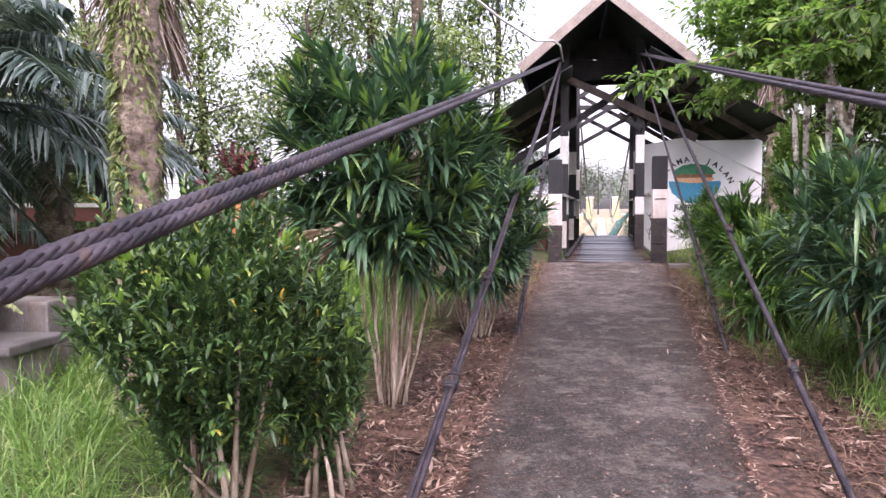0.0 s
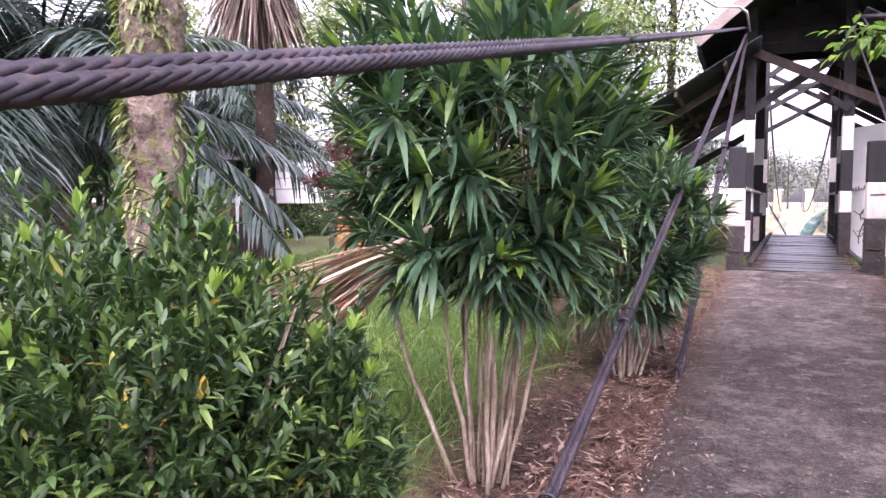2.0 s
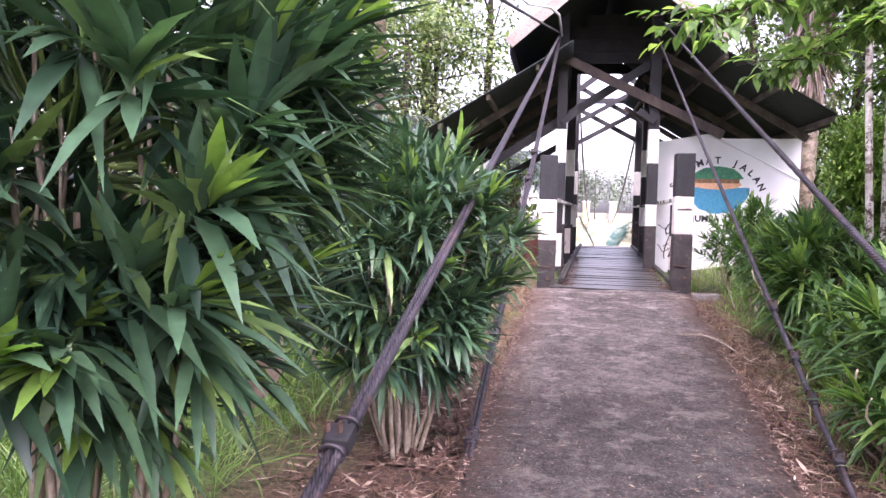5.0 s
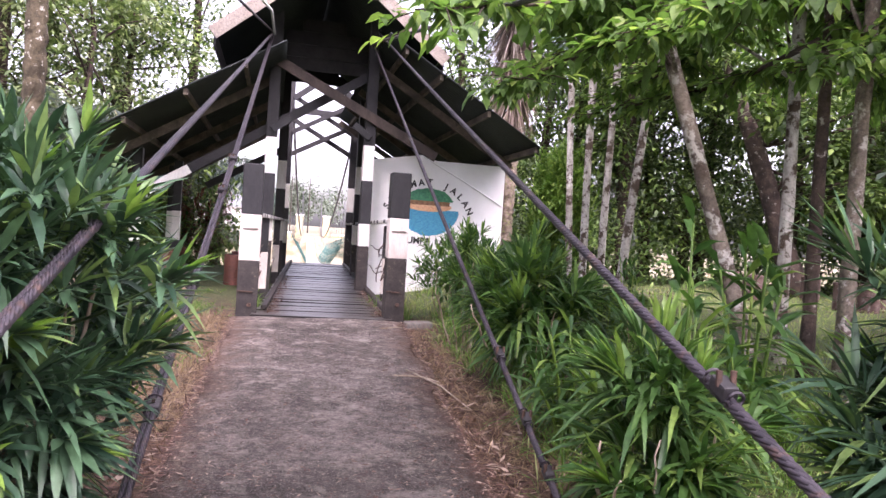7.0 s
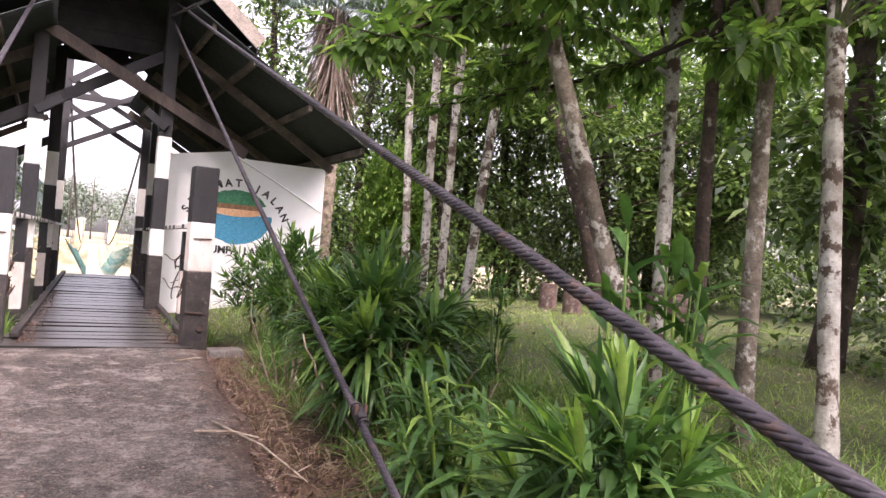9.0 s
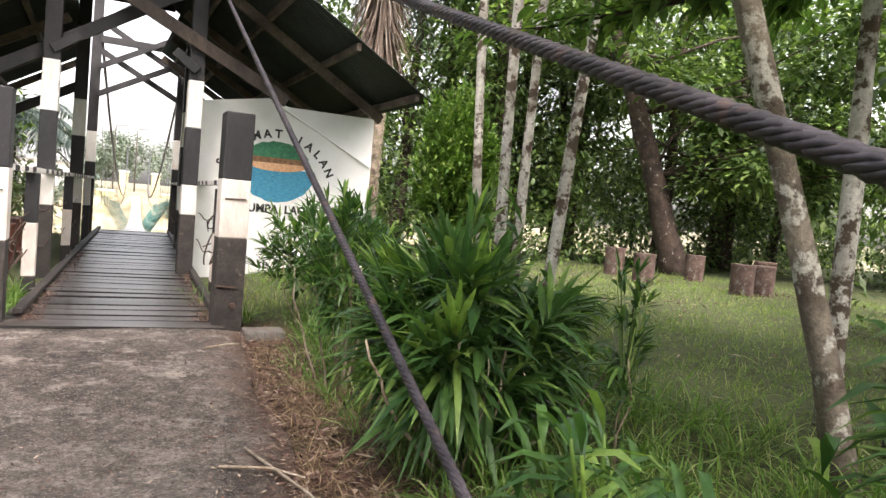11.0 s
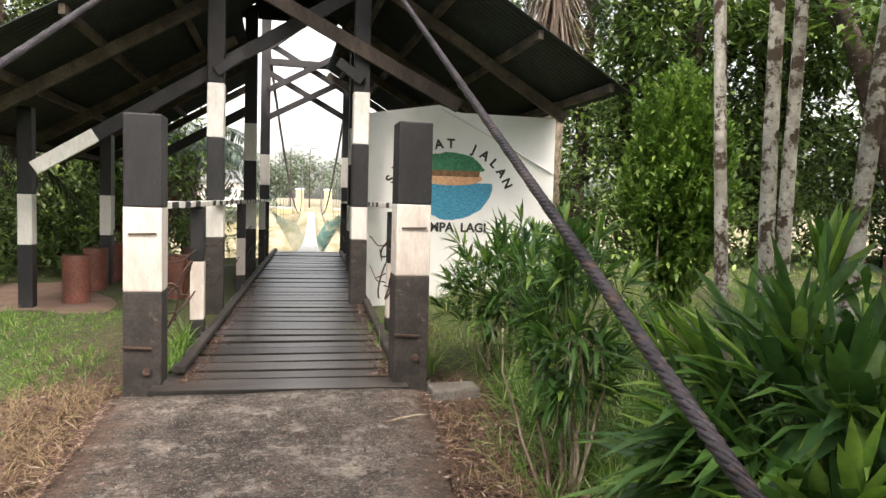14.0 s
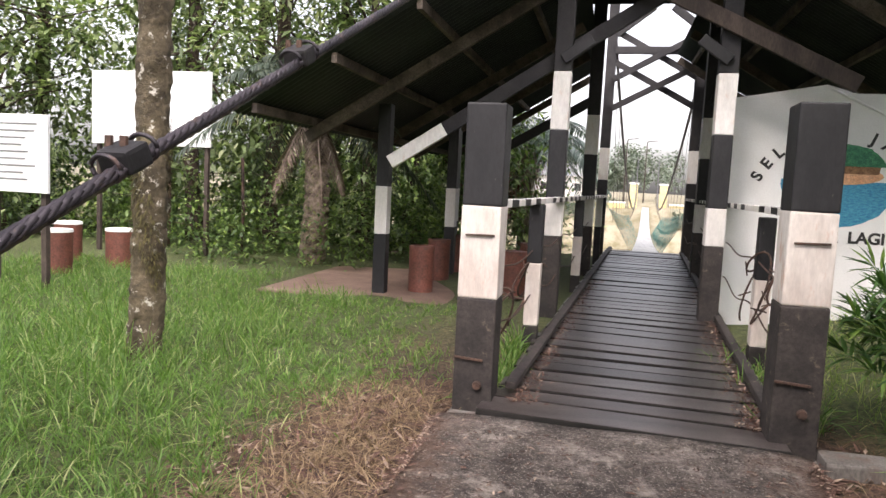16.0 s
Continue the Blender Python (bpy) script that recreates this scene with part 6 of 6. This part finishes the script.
def wire_fence(x0, x1, y, count):
    """Thin rusty posts with three slack wires."""
    w = empty("wire_fence", "thin rusty wire fence at the back of the lawn", "fence", at=(x0, y, float(ground_z(x0, y))))
    for k in range(count):
        x = (x1 - x0) * k / (count - 1)
        v, f = tube([(x, 0, -0.15), (x + 0.02, 0, 0.8), (x - 0.02, 0, 1.75)], 0.03, 7)
        arrays("post", v, f, RUST, w)
    for h in (0.5, 1.0, 1.5):
        xs_ = np.linspace(0, x1 - x0, 30)
        v, f = tube(np.stack([xs_, 0 * xs_, h - 0.06 * np.abs(np.sin(xs_ * math.pi * (count - 1) / (x1 - x0)))], 1), 0.006, 5)
        arrays("wire", v, f, RUST, w)


wire_fence(-9.8, -5.2, 19.9, 4)


# ---- loose litter, grass ----
def off_path(x, y):
    return (x < path_left(y) - 0.03) | (x > path_right(y) + 0.03) | (y > 12.1)


def scatter(name, x, y, ln, wd, mat, label, category, lift, up, droop=0.5, simple=True):
    n = len(x)
    base = np.stack([x, y, ground_z(x, y) + lift], 1)
    way = rng.normal(0, 1, (n, 3)) * [up[2], up[2], 1]
    way[:, 2] = np.abs(way[:, 2]) * up[0] + up[1]
    v, f = leaves(base, way, ln, wd, droop, 0.15, simple)
    return tagged(arrays(name, v, f, mat), label, category, kind="stuff")


def blades(name, x, y, h, wd, mat, label, droop=0.5, lean=0.45):
    """Thin grass blades that arch over: each a tapering strip of four triangles."""
    n = len(x)
    base = np.stack([x, y, ground_z(x, y) - 0.01], 1)
    way = unit(np.stack([rng.normal(0, lean, n), rng.normal(0, lean, n), rng.uniform(0.8, 1.3, n)], 1))
    out = way * [1, 1, 0]
    side = unit(np.cross(out + rng.normal(0, 0.05, (n, 3)) * [1, 1, 0], [[0, 0, 1.0]]) + rng.normal(0, 0.3, (n, 3)) * [1, 1, 0.3])
    h, wd = h[:, None], wd[:, None]
    dr = droop * rng.uniform(0.3, 1.3, (n, 1))

    def at(s):
        return base + way * h * s + (out * 0.6 + [0, 0, -0.75]) * h * dr * s ** 2.4
    a, m = at(0.4), at(0.75)
    v = np.stack([base, a - side * wd * 0.5, a + side * wd * 0.5, m - side * wd * 0.38, m + side * wd * 0.38, at(1.0)], 1).reshape(-1, 3)
    f = np.array([[0, 2, 1], [1, 2, 4], [1, 4, 3], [3, 4, 5]])
    return tagged(arrays(name, v, (f[None] + (np.arange(n) * 6)[:, None, None]).reshape(-1, 3), mat), label, "grass", kind="stuff")


def tufted(x, y, size=0.25, strength=0.8):
    """Draws loose points together into tufts."""
    gx, gy = np.floor(x / size), np.floor(y / size)
    hx = np.abs(np.sin(gx * 12.99 + gy * 78.2) * 43758.5) % 1
    hy = np.abs(np.sin(gx * 39.3 + gy * 11.1) * 24634.6) % 1
    s = strength * rng.uniform(0, 1, len(x)) ** 0.5
    return x + ((gx + hx) * size - x) * s, y + ((gy + hy) * size - y) * s


n = 52000
x = rng.uniform(-5.6, -1.75, n); y = rng.uniform(0.0, 10.5, n)
k = (rng.uniform(0, 1, n) < smooth(-1.95, -2.75, x)) & (rng.uniform(0, 1, n) < np.where(x > -4.2, 1, 0.5))
x, y = tufted(x[k], y[k], 0.3, 0.6)
h = rng.uniform(0.22, 0.62, len(x)) * (0.7 + 0.4 * np.sin(x * 3 + y * 2.1) ** 2)
blades("tall_grass", x, y, h, rng.uniform(0.004, 0.009, len(x)), L_GRASS, "tall uncut green grass beside the shrubs", 0.75)
n = 82000
x = rng.uniform(-8.5, -1.0, n); y = rng.uniform(8.5, 17.5, n)
k = (x < -1.75 + 0.3 * np.sin(y * 2) + 0.5 * rng.normal(0, 0.4, n)) & ~((x > -4.6) & (y > 16.3)) & (rng.uniform(0, 1, n) < 1.25 - 0.065 * (y - 8.5))
x, y = tufted(x[k], y[k], 0.22, 0.55)
h = rng.uniform(0.15, 0.52, len(x)) * (0.5 + 0.75 * smooth(-2.2, -3.6, x)) * (0.75 + 0.4 * np.sin(x * 2 + y * 1.7) ** 2) * (1 - 0.45 * smooth(11, 15, y))
blades("lawn_grass", x, y, h, rng.uniform(0.0035, 0.0095, len(x)), L_GRASS, "green lawn grass in front of the shelter", 0.65)
n = 84000
x = rng.uniform(1.2, 12.5, n); y = rng.uniform(3.0, 19.0, n)
bare = np.sin(x * 1.1 + 2 * np.sin(y * 0.7)) * np.sin(y * 1.3 + x * 0.5)
k = (x > 1.5 + 0.3 * np.sin(y * 1.7)) & ~((y > 16.3) & (x < 3.9)) & (rng.uniform(0, 1, n) < 1.25 - x * 0.06) & (rng.uniform(0, 1, n) < 1 - 0.7 * smooth(0.25, 0.6, bare))
x, y = tufted(x[k], y[k], 0.22, 0.5)
h = rng.uniform(0.05, 0.24, len(x)) * np.where(x < 3, 1.4, 0.75) * (0.6 + 0.7 * np.sin(x * 2.3 + y * 3.1) ** 2)
blades("clearing_grass", x, y, h, rng.uniform(0.003, 0.007, len(x)), L_CLEAR, "short green grass of the clearing with bare patches", 0.6)
n = 12000
x = rng.uniform(1.0, 2.9, n); y = rng.uniform(3.5, 12.5, n)
k = off_path(x, y) & (x > path_right(y) + 0.45)
x, y = tufted(x[k], y[k], 0.35, 0.7)
blades("tall_grass", x, y, rng.uniform(0.2, 0.48, len(x)), rng.uniform(0.005, 0.011, len(x)), L_GRASS, "tall weeds between the shrubs", 0.75)
n = 18000
x = np.concatenate([rng.uniform(-2.3, -1.0, n), rng.uniform(0.4, 1.6, n)]); y = rng.uniform(0.2, 13.0, 2 * n)
k = off_path(x, y) & ~((y > 12.0) & (np.abs(x) < 1.1))
blades("dry_grass", x[k], y[k], rng.uniform(0.06, 0.22, 2 * n)[k], rng.uniform(0.002, 0.006, 2 * n)[k], L_STRAW, "dry straw-coloured grass along the path", 0.9, 1.6)
n = 15000
x = np.concatenate([rng.normal(-1.5, 0.3, n), rng.normal(0.9, 0.32, n)]); y = rng.uniform(0.2, 12.6, 2 * n)
x, y = tufted(x, y, 0.3, 0.5)
k = off_path(x, y)
scatter("leaf_litter", x[k], y[k], (0.03 + 0.13 * rng.uniform(0, 1, 2 * n) ** 2)[k], rng.uniform(0.006, 0.028, 2 * n)[k], L_LITTER, "brown fallen leaves and twigs beside the path", "leaf litter", 0.012, (0.12, 0.0, 1.0), 0.0)
n = 17000
y = rng.uniform(0.2, 12.0, n); u = rng.beta(0.22, 0.22, n)
x = path_left(y) + (path_right(y) - path_left(y)) * u
base = np.stack([x, y, path_z(y) + 0.006], 1)
way = rng.normal(0, 1, (n, 3)); way[:, 2] = np.abs(way[:, 2]) * 0.05
v, f = leaves(base, way, rng.uniform(0.012, 0.06, n), rng.uniform(0.004, 0.013, n), 0.0, 0.1, True)
tagged(arrays("path_litter", v, f, L_LITTER), "scattered brown leaf fragments on the concrete", "leaf litter", kind="stuff")
for (x0, y0), (x1, y1) in (((0.55, 9.4), (0.8, 8.2)), ((0.62, 11.4), (0.9, 11.5)), ((0.4, 9.2), (0.75, 9.0))):
    v, f = tube([(x0, y0, path_z(y0) + 0.02), ((x0 + x1) / 2 + 0.04, (y0 + y1) / 2, path_z((y0 + y1) / 2) + 0.035), (x1, y1, max(path_z(y1), float(ground_z(x1, y1))) + 0.02)], [0.008, 0.007, 0.004], 6)
    tagged(arrays("fallen_twig", v, f, STEM), "bare pale fallen twig on the path", "twig", "fallen twigs")
n = 9000
x = np.concatenate([rng.normal(-1.45, 0.22, n), path_right(rng.uniform(6.0, 12.0, n // 2)) + 0.15 + np.abs(rng.normal(0, 0.2, n // 2))]); y = np.concatenate([rng.uniform(8.0, 12.7, n), rng.uniform(5.5, 11.8, n // 2)])
k = off_path(x, y) & (np.abs(x) > 0.55)
x, y = tufted(x[k], y[k], 0.2, 0.7)
blades("dry_grass", x, y, rng.uniform(0.08, 0.3, len(x)), rng.uniform(0.002, 0.006, len(x)), L_STRAWPALE, "bleached dry grass tufts at the ramp's edge", 0.9, 1.2)
n = 900
x, y = tufted(np.concatenate([rng.uniform(-1.0, -0.74, n // 2), rng.uniform(0.86, 1.2, n // 2)]), rng.uniform(12.6, 14.6, n), 0.35, 0.8)
blades("corner_weeds", x, y, rng.uniform(0.15, 0.4, n), rng.uniform(0.006, 0.014, n), L_GRASS, "green weeds growing beside the deck", 0.7)
# leaves and rot gathered along the deck's edge beams
n = 2300
y = 12.4 + 6.5 * rng.uniform(0, 1, n) ** 1.5; sg = np.where(rng.uniform(0, 1, n) < 0.5, -1, 1)
x = np.array([mid_x(q) for q in y]) + sg * (0.74 - np.abs(rng.normal(0, 0.07, n)))
way = rng.normal(0, 1, (n, 3)); way[:, 2] = np.abs(way[:, 2]) * 0.25
v, f = leaves(np.stack([x, y, 0.472 + rng.uniform(0, 0.012, n)], 1), way, rng.uniform(0.015, 0.06, n), rng.uniform(0.005, 0.02, n), 0.0, 0.2, True)
tagged(arrays("deck_litter", v, f, L_LITTER), "brown leaf litter along the deck edges", "leaf litter", kind="stuff")
n = 9000
x = rng.uniform(2.2, 11.5, n); y = rng.uniform(6.0, 18.5, n)
k = (np.sin(x * 1.1 + 2 * np.sin(y * 0.7)) * np.sin(y * 1.3 + x * 0.5) + rng.normal(0, 0.3, n) > 0.15) & ~((y > 16.3) & (x < 3.9))
scatter("clearing_litter", x[k], y[k], rng.uniform(0.04, 0.12, n)[k], rng.uniform(0.012, 0.04, n)[k], L_LITTER, "brown fallen leaves strewn over the clearing", "leaf litter", 0.03, (0.2, 0.0, 1.0), 0.0)
